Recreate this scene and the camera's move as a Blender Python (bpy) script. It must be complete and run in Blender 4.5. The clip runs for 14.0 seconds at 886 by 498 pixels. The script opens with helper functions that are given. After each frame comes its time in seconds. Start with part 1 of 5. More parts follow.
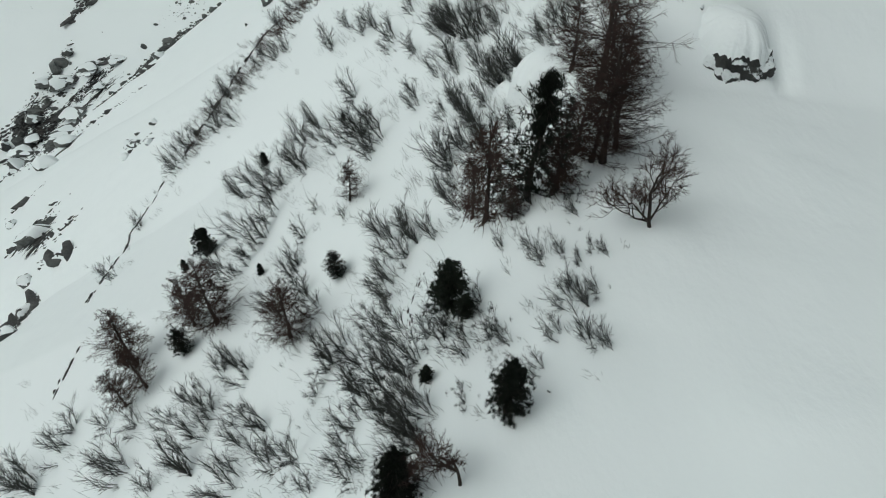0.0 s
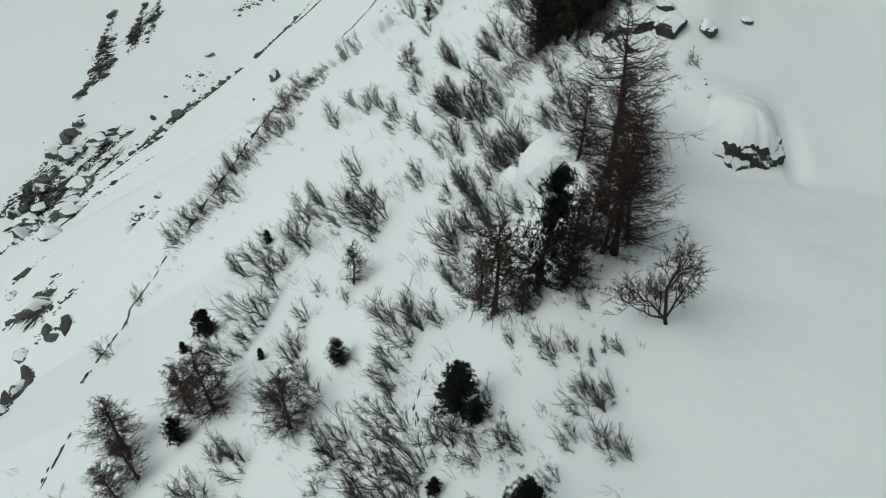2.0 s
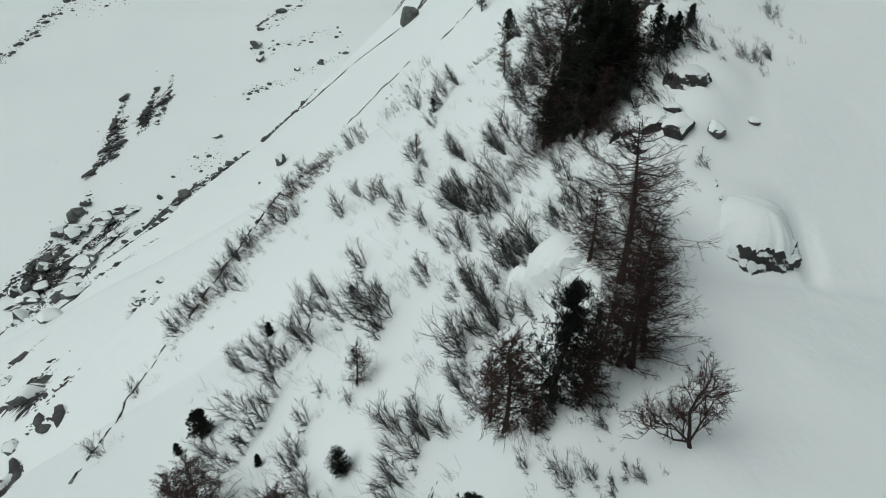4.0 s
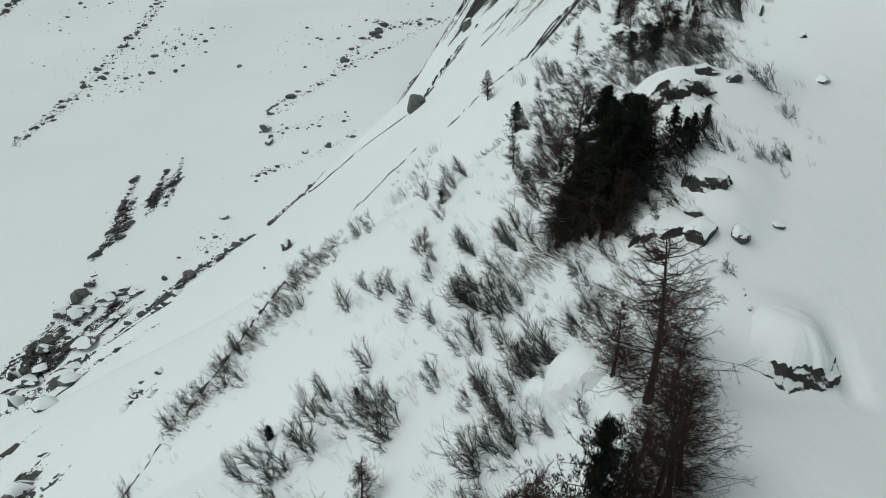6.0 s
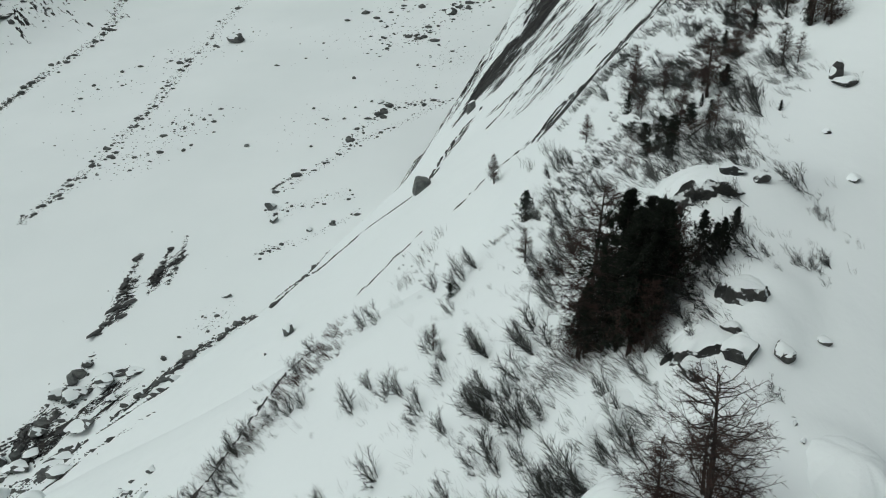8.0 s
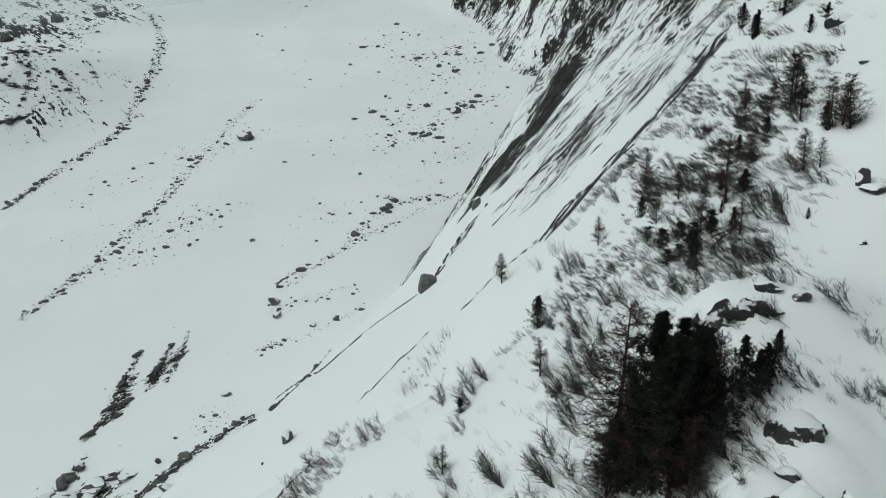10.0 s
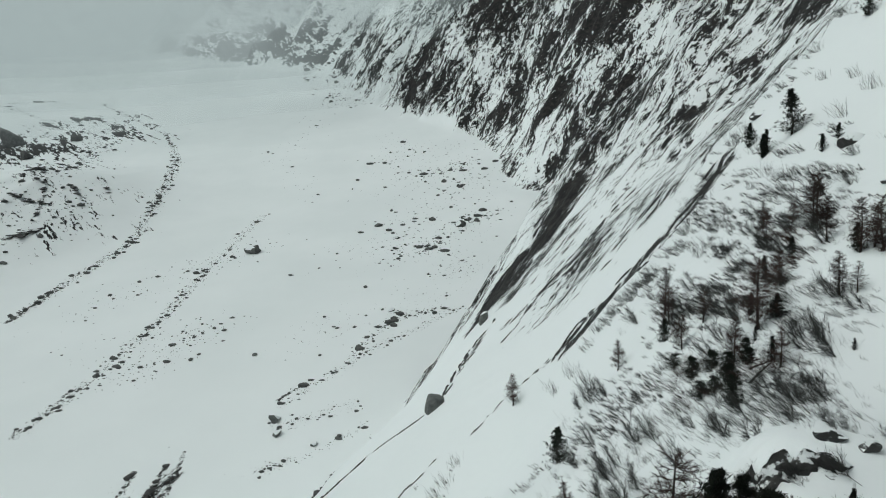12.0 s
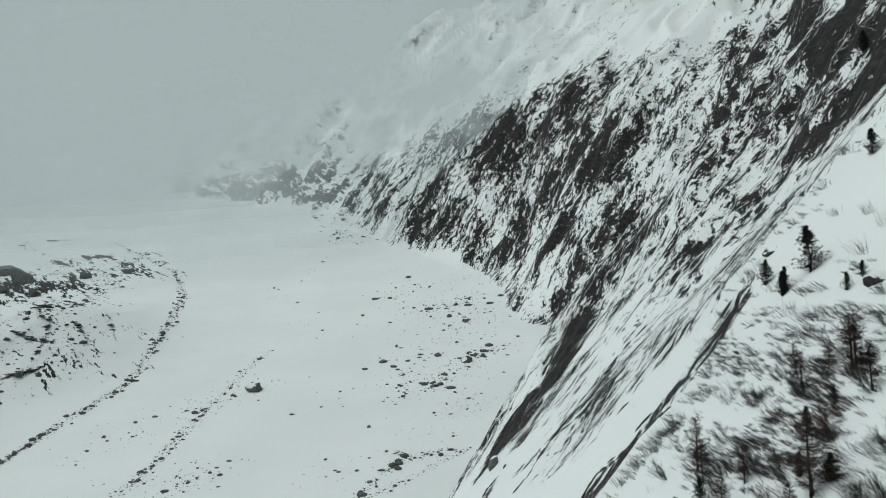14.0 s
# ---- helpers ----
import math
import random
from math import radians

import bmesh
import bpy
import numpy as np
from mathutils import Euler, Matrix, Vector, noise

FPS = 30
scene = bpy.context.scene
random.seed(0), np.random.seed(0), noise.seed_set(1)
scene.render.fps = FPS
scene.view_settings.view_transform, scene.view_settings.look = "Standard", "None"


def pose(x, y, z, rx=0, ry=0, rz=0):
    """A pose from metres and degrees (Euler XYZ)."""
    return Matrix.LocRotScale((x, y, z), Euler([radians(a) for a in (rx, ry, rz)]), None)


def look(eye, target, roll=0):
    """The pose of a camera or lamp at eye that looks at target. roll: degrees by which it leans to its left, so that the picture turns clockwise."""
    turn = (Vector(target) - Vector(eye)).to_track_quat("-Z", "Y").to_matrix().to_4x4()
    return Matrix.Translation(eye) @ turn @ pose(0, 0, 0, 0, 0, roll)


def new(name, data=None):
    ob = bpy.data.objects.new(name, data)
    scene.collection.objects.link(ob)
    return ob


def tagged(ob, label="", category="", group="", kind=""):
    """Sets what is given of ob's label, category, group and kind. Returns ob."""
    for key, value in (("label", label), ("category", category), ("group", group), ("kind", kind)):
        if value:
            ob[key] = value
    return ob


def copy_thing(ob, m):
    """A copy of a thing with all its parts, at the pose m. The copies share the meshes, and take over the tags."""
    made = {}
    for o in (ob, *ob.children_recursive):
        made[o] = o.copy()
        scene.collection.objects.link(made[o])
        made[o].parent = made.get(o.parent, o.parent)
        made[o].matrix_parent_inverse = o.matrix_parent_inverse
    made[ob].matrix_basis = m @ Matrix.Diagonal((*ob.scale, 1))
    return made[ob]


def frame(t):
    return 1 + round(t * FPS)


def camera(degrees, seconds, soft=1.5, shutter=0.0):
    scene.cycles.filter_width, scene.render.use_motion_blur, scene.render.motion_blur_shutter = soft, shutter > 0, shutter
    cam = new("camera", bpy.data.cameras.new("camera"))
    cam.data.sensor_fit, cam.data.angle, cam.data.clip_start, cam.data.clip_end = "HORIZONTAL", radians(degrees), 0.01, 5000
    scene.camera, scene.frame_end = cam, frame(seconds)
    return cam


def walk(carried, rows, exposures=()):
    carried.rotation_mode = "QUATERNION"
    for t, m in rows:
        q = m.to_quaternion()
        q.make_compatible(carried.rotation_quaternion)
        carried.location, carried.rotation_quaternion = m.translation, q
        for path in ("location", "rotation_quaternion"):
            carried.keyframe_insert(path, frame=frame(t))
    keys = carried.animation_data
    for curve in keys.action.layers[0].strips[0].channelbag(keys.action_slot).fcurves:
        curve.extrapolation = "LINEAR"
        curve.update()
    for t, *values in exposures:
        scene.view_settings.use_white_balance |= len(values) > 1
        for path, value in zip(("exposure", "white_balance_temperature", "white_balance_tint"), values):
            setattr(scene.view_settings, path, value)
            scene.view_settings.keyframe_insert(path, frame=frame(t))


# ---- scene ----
cam = camera(65.02, 14.0, 1.0)
PATH = [
    (0, look((0.000, 0.000, 300.000), (0.044, 69.476, 228.076), -0.001)),
    (0.5, look((-0.039, 0.770, 300.057), (-0.104, 71.937, 229.807), 0.010)),
    (1, look((-0.195, 1.464, 300.206), (-0.375, 74.279, 231.665), -0.042)),
    (1.5, look((-0.322, 2.188, 300.279), (-0.540, 76.595, 233.469), -0.034)),
    (2, look((-0.449, 2.823, 300.391), (-0.721, 78.777, 235.346), 0.007)),
    (2.5, look((-0.549, 3.448, 300.540), (-0.938, 80.903, 237.289), -0.012)),
    (3, look((-0.675, 4.248, 300.835), (-1.113, 83.390, 239.710), -0.021)),
    (5.5, look((-1.525, 9.689, 301.914), (-2.716, 96.749, 252.729), -0.145)),
    (6, look((-1.775, 11.026, 302.122), (-3.107, 99.311, 255.175), -0.198)),
    (6.5, look((-1.970, 12.475, 302.157), (-3.425, 101.794, 257.213), -0.219)),
    (7, look((-2.160, 14.218, 302.383), (-3.748, 104.674, 259.776), -0.314)),
    (7.5, look((-2.492, 15.997, 302.825), (-4.153, 107.642, 262.845), -0.324)),
    (8, look((-2.993, 17.937, 303.359), (-4.797, 110.671, 265.980), -0.354)),
    (10.5, look((-4.225, 26.986, 304.487), (-6.756, 124.641, 283.105), -0.612)),
    (11, look((-4.618, 28.843, 304.603), (-7.301, 127.237, 286.957), -0.616)),
    (11.5, look((-5.082, 30.650, 305.092), (-7.894, 129.688, 291.541), -0.684)),
    (12, look((-5.473, 32.417, 305.668), (-8.428, 131.946, 296.435), -0.721)),
    (12.5, look((-5.872, 34.258, 306.196), (-8.968, 134.102, 301.551), -0.795)),
    (13, look((-6.209, 36.191, 306.715), (-9.406, 136.140, 306.881), -0.915)),
    (13.5, look((-6.358, 38.354, 307.228), (-9.666, 138.172, 312.263), -1.011)),
    (14, look((-6.461, 40.762, 307.789), (-9.827, 140.209, 317.738), -1.093)),
]
walk(cam, PATH, [(0, -0.33, 6150, 0.5), (14, -0.34, 6150, 0.5)])

# ---- world and light: flat grey overcast over snow ----
world = bpy.data.worlds.new("overcast_sky")
scene.world = world
world.use_nodes = True
wn = world.node_tree
wn.nodes.clear()
w_out = wn.nodes.new("ShaderNodeOutputWorld")
w_bg = wn.nodes.new("ShaderNodeBackground")
w_sky = wn.nodes.new("ShaderNodeTexSky")
w_sky.sky_type = "NISHITA"
w_sky.sun_disc = False
w_sky.sun_elevation = radians(52)
w_sky.sun_rotation = radians(244)
w_sky.air_density, w_sky.dust_density, w_sky.ozone_density = 1.0, 6.0, 1.0
w_hsv = wn.nodes.new("ShaderNodeHueSaturation")
w_hsv.inputs["Saturation"].default_value = 0.22
wn.links.new(w_sky.outputs[0], w_hsv.inputs["Color"])
wn.links.new(w_hsv.outputs[0], w_bg.inputs[0])
w_bg.inputs[1].default_value = 0.072
wn.links.new(w_bg.outputs[0], w_out.inputs[0])

sun_data = bpy.data.lights.new("sun", "SUN")
sun_data.energy = 1.0
sun_data.angle = radians(45)
sun_data.color = (1.0, 0.985, 0.95)
sun = new("sun", sun_data)
sun.matrix_world = look((0, 0, 900), (620, 300, 0))


# ---- materials ----
def material(name):
    m = bpy.data.materials.new(name)
    m.use_nodes = True
    nt = m.node_tree
    bsdf = nt.nodes["Principled BSDF"]
    return m, nt, bsdf


def node(nt, kind, **inputs):
    n = nt.nodes.new(kind)
    for k, v in inputs.items():
        n.inputs[k.replace("_", " ")].default_value = v
    return n


def math_node(nt, op, a, b=None, c=None):
    n = nt.nodes.new("ShaderNodeMath")
    n.operation = op
    for i, v in enumerate((a, b, c)):
        if v is None:
            continue
        if isinstance(v, (int, float)):
            n.inputs[i].default_value = v
        else:
            nt.links.new(v, n.inputs[i])
    return n.outputs[0]


def ramp(nt, fac, stops):
    n = nt.nodes.new("ShaderNodeValToRGB")
    els = n.color_ramp.elements
    while len(els) < len(stops):
        els.new(0.5)
    for e, (p, c) in zip(els, stops):
        e.position, e.color = p, (*c, 1)
    nt.links.new(fac, n.inputs[0])
    return n.outputs[0]


def noise_tex(nt, vec, scale, detail=4.0, rough=0.55):
    n = node(nt, "ShaderNodeTexNoise", Scale=scale, Detail=detail, Roughness=rough)
    nt.links.new(vec, n.inputs["Vector"])
    return n.outputs["Fac"]


def mapped(nt, vec, scale, turn=(0, 0, 0)):
    n = nt.nodes.new("ShaderNodeMapping")
    n.inputs["Scale"].default_value = scale
    n.inputs["Rotation"].default_value = turn
    nt.links.new(vec, n.inputs["Vector"])
    return n.outputs[0]


def mix_rgb(nt, fac, a, b):
    n = nt.nodes.new("ShaderNodeMix")
    n.data_type = "RGBA"
    nt.links.new(fac, n.inputs[0])
    for i, v in ((6, a), (7, b)):
        if isinstance(v, tuple):
            n.inputs[i].default_value = (*v, 1)
        else:
            nt.links.new(v, n.inputs[i])
    return n.outputs[2]


def bump(nt, bsdf, height, strength, distance):
    n = node(nt, "ShaderNodeBump", Strength=strength, Distance=distance)
    nt.links.new(height, n.inputs["Height"])
    nt.links.new(n.outputs[0], bsdf.inputs["Normal"])


SNOW_A, SNOW_B = (0.84, 0.872, 0.870), (0.80, 0.836, 0.834)


def snow_colour(nt, pos):
    big = noise_tex(nt, pos, 0.006, 3.0)
    return mix_rgb(nt, ramp(nt, big, [(0.35, (0, 0, 0)), (0.65, (1, 1, 1))]), SNOW_A, SNOW_B)


def rock_colour(nt, pos, dark, mid, light):
    grain = noise_tex(nt, mapped(nt, pos, (0.25, 0.9, 0.5)), 0.9, 6.0, 0.65)
    blot = noise_tex(nt, pos, 0.12, 4.0)
    return ramp(nt, math_node(nt, "MULTIPLY_ADD", blot, 0.5, math_node(nt, "MULTIPLY", grain, 0.5)),
                [(0.36, dark), (0.5, mid), (0.66, light)])


def along_axes(nt, pos, axes, lengths):
    """Position measured along three axes, each in units of its own length."""
    comb = nt.nodes.new("ShaderNodeCombineXYZ")
    for k, (axis, ln) in enumerate(zip(axes, lengths)):
        dot = nt.nodes.new("ShaderNodeVectorMath")
        dot.operation = "DOT_PRODUCT"
        nt.links.new(pos, dot.inputs[0])
        dot.inputs[1].default_value = [c / ln for c in axis]
        nt.links.new(dot.outputs["Value"], comb.inputs[k])
    return comb.outputs[0]


# The strata of the mountain wall run down and towards its foot; those of the hump lie across the valley.
WALL_AXES = ((-0.50, -0.50, -0.707), (0.707, -0.707, 0.0), (-0.50, -0.50, 0.707))
HUMP_AXES = ((0.67, -0.74, -0.06), (0.74, 0.67, 0.0), (0.04, -0.045, 1.0))


def strata(nt, pos, axes, wide, mid, fine):
    """Blotches, streaks and fine hatching drawn out along the strata."""
    a = noise_tex(nt, along_axes(nt, pos, axes, wide), 1.0, 3.0, 0.5)
    b = noise_tex(nt, along_axes(nt, pos, axes, mid), 1.0, 4.0, 0.55)
    c = noise_tex(nt, along_axes(nt, pos, axes, fine), 1.0, 4.0, 0.6)
    return math_node(nt, "MULTIPLY_ADD", c, 0.95, math_node(nt, "MULTIPLY_ADD", b, 1.0, math_node(nt, "MULTIPLY", a, 0.9)))


def make_ground_material():
    m, nt, bsdf = material("snow_and_rock_ground")
    pos = nt.nodes.new("ShaderNodeNewGeometry").outputs["Position"]
    att = nt.nodes.new("ShaderNodeAttribute")
    att.attribute_name = "rocky"
    rocky = att.outputs["Fac"]
    sep = nt.nodes.new("ShaderNodeSeparateXYZ")
    nt.links.new(pos, sep.inputs[0])
    slow = nt.nodes.new("ShaderNodeTexNoise")
    nt.links.new(mapped(nt, pos, (0.016, 0.016, 0.016)), slow.inputs["Vector"])
    slow.inputs["Scale"].default_value, slow.inputs["Detail"].default_value = 1.0, 3.0
    shift = nt.nodes.new("ShaderNodeVectorMath")
    shift.operation = "MULTIPLY_ADD"
    nt.links.new(slow.outputs["Color"], shift.inputs[0])
    shift.inputs[1].default_value = (34, 34, 34)
    nt.links.new(pos, shift.inputs[2])
    on_wall = strata(nt, shift.outputs[0], WALL_AXES, (130, 55, 60), (30, 11, 12), (8, 2.6, 3.0))
    on_flank = strata(nt, shift.outputs[0], WALL_AXES, (60, 26, 28), (15, 4.2, 5.0), (4.5, 1.0, 1.2))
    up_valley = math_node(nt, "MINIMUM", math_node(nt, "MAXIMUM", math_node(nt, "MULTIPLY", math_node(nt, "SUBTRACT", sep.outputs["Y"], 700.0), 0.006), 0.0), 1.0)
    on_wall = math_node(nt, "MULTIPLY_ADD", math_node(nt, "SUBTRACT", on_wall, on_flank), up_valley, on_flank)
    on_hump = strata(nt, pos, HUMP_AXES, (200, 60, 60), (120, 18, 30), (34, 7, 12))
    west = math_node(nt, "MINIMUM", math_node(nt, "MAXIMUM", math_node(nt, "MULTIPLY", math_node(nt, "ADD", sep.outputs["X"], 480.0), -0.02), 0.0), 1.0)
    pattern = math_node(nt, "MULTIPLY_ADD", math_node(nt, "SUBTRACT", on_hump, on_wall), west, on_wall)
    edge = math_node(nt, "SUBTRACT", pattern, math_node(nt, "SUBTRACT", 2.0, math_node(nt, "MULTIPLY", rocky, 1.12)))
    mask = ramp(nt, math_node(nt, "MULTIPLY_ADD", edge, 9.0, 0.5), [(0.30, (0, 0, 0)), (0.70, (1, 1, 1))])
    rock = rock_colour(nt, pos, (0.010, 0.011, 0.012), (0.022, 0.021, 0.021), (0.062, 0.056, 0.051))
    snow = snow_colour(nt, pos)
    nt.links.new(mix_rgb(nt, mask, snow, rock), bsdf.inputs["Base Color"])
    bsdf.inputs["Roughness"].default_value = 0.85
    bsdf.inputs["Specular IOR Level"].default_value = 0.2
    drift = noise_tex(nt, mapped(nt, pos, (0.5, 0.3, 0.5)), 1.0, 6.0)
    rough_h = math_node(nt, "MULTIPLY", mask, noise_tex(nt, pos, 0.8, 6.0))
    bump(nt, bsdf, math_node(nt, "MULTIPLY_ADD", rough_h, 1.6, math_node(nt, "MULTIPLY", drift, 0.25)), 0.8, 0.6)
    return m


def make_snow_material():
    m, nt, bsdf = material("packed_snow")
    pos = nt.nodes.new("ShaderNodeNewGeometry").outputs["Position"]
    nt.links.new(snow_colour(nt, pos), bsdf.inputs["Base Color"])
    bsdf.inputs["Roughness"].default_value = 0.85
    bsdf.inputs["Specular IOR Level"].default_value = 0.2
    bump(nt, bsdf, noise_tex(nt, pos, 1.2, 5.0), 0.4, 0.3)
    return m


def make_rock_material(name, dark, mid, light, dusting, patch=1.1, lie_up=1.0, lie_patch=0.7):
    m, nt, bsdf = material(name)
    geo = nt.nodes.new("ShaderNodeNewGeometry")
    pos = geo.outputs["Position"]
    rnd = nt.nodes.new("ShaderNodeObjectInfo").outputs["Random"]
    sep = nt.nodes.new("ShaderNodeSeparateXYZ")
    nt.links.new(geo.outputs["Normal"], sep.inputs[0])
    rock = rock_colour(nt, pos, dark, mid, light)
    tone = nt.nodes.new("ShaderNodeHueSaturation")
    nt.links.new(math_node(nt, "MULTIPLY_ADD", rnd, 0.6, 0.7), tone.inputs["Value"])
    nt.links.new(rock, tone.inputs["Color"])
    lie = math_node(nt, "MULTIPLY_ADD", noise_tex(nt, pos, patch, 5.0), lie_patch, math_node(nt, "MULTIPLY", sep.outputs["Z"], lie_up))
    mask = ramp(nt, lie, [(dusting, (0, 0, 0)), (dusting + 0.08, (1, 1, 1))])
    nt.links.new(mix_rgb(nt, mask, tone.outputs[0], SNOW_A), bsdf.inputs["Base Color"])
    bsdf.inputs["Roughness"].default_value = 0.8
    bump(nt, bsdf, noise_tex(nt, pos, 1.6, 7.0, 0.65), 0.9, 0.4)
    return m


def make_wood_material(name, dark, light, scale):
    m, nt, bsdf = material(name)
    pos = nt.nodes.new("ShaderNodeNewGeometry").outputs["Position"]
    rnd = nt.nodes.new("ShaderNodeObjectInfo").outputs["Random"]
    g = noise_tex(nt, pos, scale, 4.0)
    col = ramp(nt, g, [(0.3, dark), (0.7, light)])
    tone = nt.nodes.new("ShaderNodeHueSaturation")
    nt.links.new(math_node(nt, "MULTIPLY_ADD", rnd, 0.5, 0.75), tone.inputs["Value"])
    nt.links.new(col, tone.inputs["Color"])
    nt.links.new(tone.outputs[0], bsdf.inputs["Base Color"])
    bsdf.inputs["Roughness"].default_value = 0.9
    bsdf.inputs["Specular IOR Level"].default_value = 0.15
    return m


M_GROUND = make_ground_material()
M_SNOW = make_snow_material()
M_ROCK = make_rock_material("grey_rock", (0.05, 0.055, 0.055), (0.10, 0.105, 0.10), (0.17, 0.17, 0.16), 1.10)
M_ROCK_DARK = make_rock_material("dark_rock", (0.025, 0.027, 0.027), (0.045, 0.044, 0.043), (0.10, 0.10, 0.096), 1.0)
M_FACE = make_rock_material("snowy_rock_face", (0.02, 0.022, 0.022), (0.042, 0.042, 0.04), (0.12, 0.118, 0.11), 0.655, 1.05, 0.42, 1.0)
M_BARK = make_wood_material("larch_bark", (0.022, 0.018, 0.016), (0.06, 0.048, 0.042), 3.0)
M_TWIG = make_wood_material("larch_twigs", (0.028, 0.018, 0.016), (0.066, 0.043, 0.036), 1.2)
M_ALDER = make_wood_material("alder_twigs", (0.024, 0.026, 0.025), (0.066, 0.067, 0.062), 2.0)
M_PINE = make_wood_material("pine_needles", (0.006, 0.008, 0.006), (0.018, 0.023, 0.016), 2.5)
M_DEAD = make_wood_material("weathered_wood", (0.045, 0.040, 0.036), (0.12, 0.11, 0.10), 2.0)


# ---- terrain shape ----
def hashed(ix, iy, seed):
    h = (ix * 374761393 + iy * 668265263 + seed * 144269504) & 0xFFFFFFFF
    h = ((h ^ (h >> 13)) * 1274126177) & 0xFFFFFFFF
    return ((h ^ (h >> 16)) & 0xFFFF) / 65535.0


def value_noise(x, y, seed):
    fx, fy = np.floor(x), np.floor(y)
    ix, iy = fx.astype(np.int64), fy.astype(np.int64)
    u, v = x - fx, y - fy
    u, v = u * u * u * (u * (u * 6 - 15) + 10), v * v * v * (v * (v * 6 - 15) + 10)
    a, b = hashed(ix, iy, seed), hashed(ix + 1, iy, seed)
    c, d = hashed(ix, iy + 1, seed), hashed(ix + 1, iy + 1, seed)
    return a + (b - a) * u + (c - a) * v + (a - b - c + d) * u * v


def fbm(x, y, seed, octaves=4):
    total, amp, norm = 0.0, 1.0, 0.0
    for k in range(octaves):
        total = total + amp * (value_noise(x * 2**k, y * 2**k, seed + 17 * k) - 0.5)
        norm += amp
        amp *= 0.5
    return total / norm


def ridged(x, y, seed, octaves=4):
    total, amp, norm = 0.0, 1.0, 0.0
    for k in range(octaves):
        total = total + amp * (1 - np.abs(2 * value_noise(x * 2**k, y * 2**k, seed + 31 * k) - 1))
        norm += amp
        amp *= 0.5
    return total / norm


def soft_plus(v, k):
    return k * np.logaddexp(0, v / k)


def smooth(v, a, b):
    q = np.clip((v - a) / (b - a), 0, 1)
    return q * q * (3 - 2 * q)


# Cross sections of the mountainside, one row each: y, edge x, edge z, slope above the edge, scarp slope, scarp width, slope below.
SECTIONS = np.array([
    (20, -4.42, 262.2, 0.13, 1.41, 21, 0.60),
    (60, 13.8, 263, -0.13, 1.57, 7.8, 0.55),
    (100, 24.6, 279.6, -0.09, 1.84, 16.2, 0.72),
    (150, 37.8, 278.1, 0.66, 1.06, 14, 0.75),
    (220, 43.5, 277.9, 0.82, 1.42, 50, 0.56),
    (300, 63.4, 285.9, 1.15, 1.34, 29.1, 0.72),
    (430, 62.7, 271.4, 0.90, 0.93, 33.8, 0.92),
    (650, 61.6, 277.1, 1.11, 1.37, 56.9, 1.60),
    (700, 66, 284, 1.15, 1.37, 57, 1.60),
    (760, 150, 215, 1.80, 1.35, 60, 0.90),
    (1000, 200, 262, 1.60, 1.40, 60, 0.90),
    (1400, 240, 366, 1.45, 1.40, 60, 0.90),
    (1640, 190, 428, 1.40, 1.35, 60, 0.90),
    (1800, 133, 476, 1.35, 1.30, 60, 0.90),
    (2311, -140, 640, 1.20, 1.25, 60, 0.90),
    (3112, -615, 890, 0.95, 1.20, 60, 0.90),
    (3600, -1375, 1045, 0.90, 1.20, 60, 0.90),
    (4200, -2100, 1230, 0.80, 1.00, 60, 0.90),
])


def valley_z(x, y):
    """The snow-covered glacier floor, rising up the valley, with the bouldery hump beside it."""
    near = np.minimum(y, 1000.0)
    v = -113.1 + 0.065 * np.maximum(x, -900) + 0.334 * near - 51.2 * (near / 1000) ** 2
    v = v + 0.232 * np.maximum(y - 1000, 0) + 0.12 * soft_plus(y - 1500, 150.0)
    return v + 110 * np.exp(-(((x + 960) / 230) ** 2 + ((y - 1420) / 330) ** 2))


def plain_z(x, y):
    """Mountainside and valley without their fine relief; also how far the side stands above the valley floor."""
    col = [np.interp(y, SECTIONS[:, 0], SECTIONS[:, i]) for i in range(1, 7)]
    d = x - col[0]
    side = col[1] + col[2] * d - (col[3] - col[2]) * soft_plus(-d, 2.0) + (col[3] - col[5]) * soft_plus(-(d + col[4]), 3.0)
    floor = valley_z(x, y)
    over = side - floor
    side = floor + over - 0.55 * smooth(y, 1200, 1800) * soft_plus(over - 430, 60.0)
    return floor + soft_plus(side - floor, 12.0 - 9.0 * smooth(y, 350, 600)), side - floor


# Snow cushions over buried rocks: x, y, half widths, height.
DRIFTS = [
    (28.6, 65.5, 5.0, 4.4, 1.2), (34.6, 63.4, 1.5, 3.4, -0.9), (33.5, 101.5, 8.5, 6.0, 1.6), (29.0, 83.0, 4.5, 5.0, 0.9), (26.5, 78.0, 4.0, 4.0, 1.0)]


def wedges(x, y):
    """Rock spurs and snow bays that make the foot of the wall uneven."""
    return 150 * (ridged((y - 0.9 * x) / 210, x / 420, 9, 3) - 0.58) * smooth(y, 700, 1000)


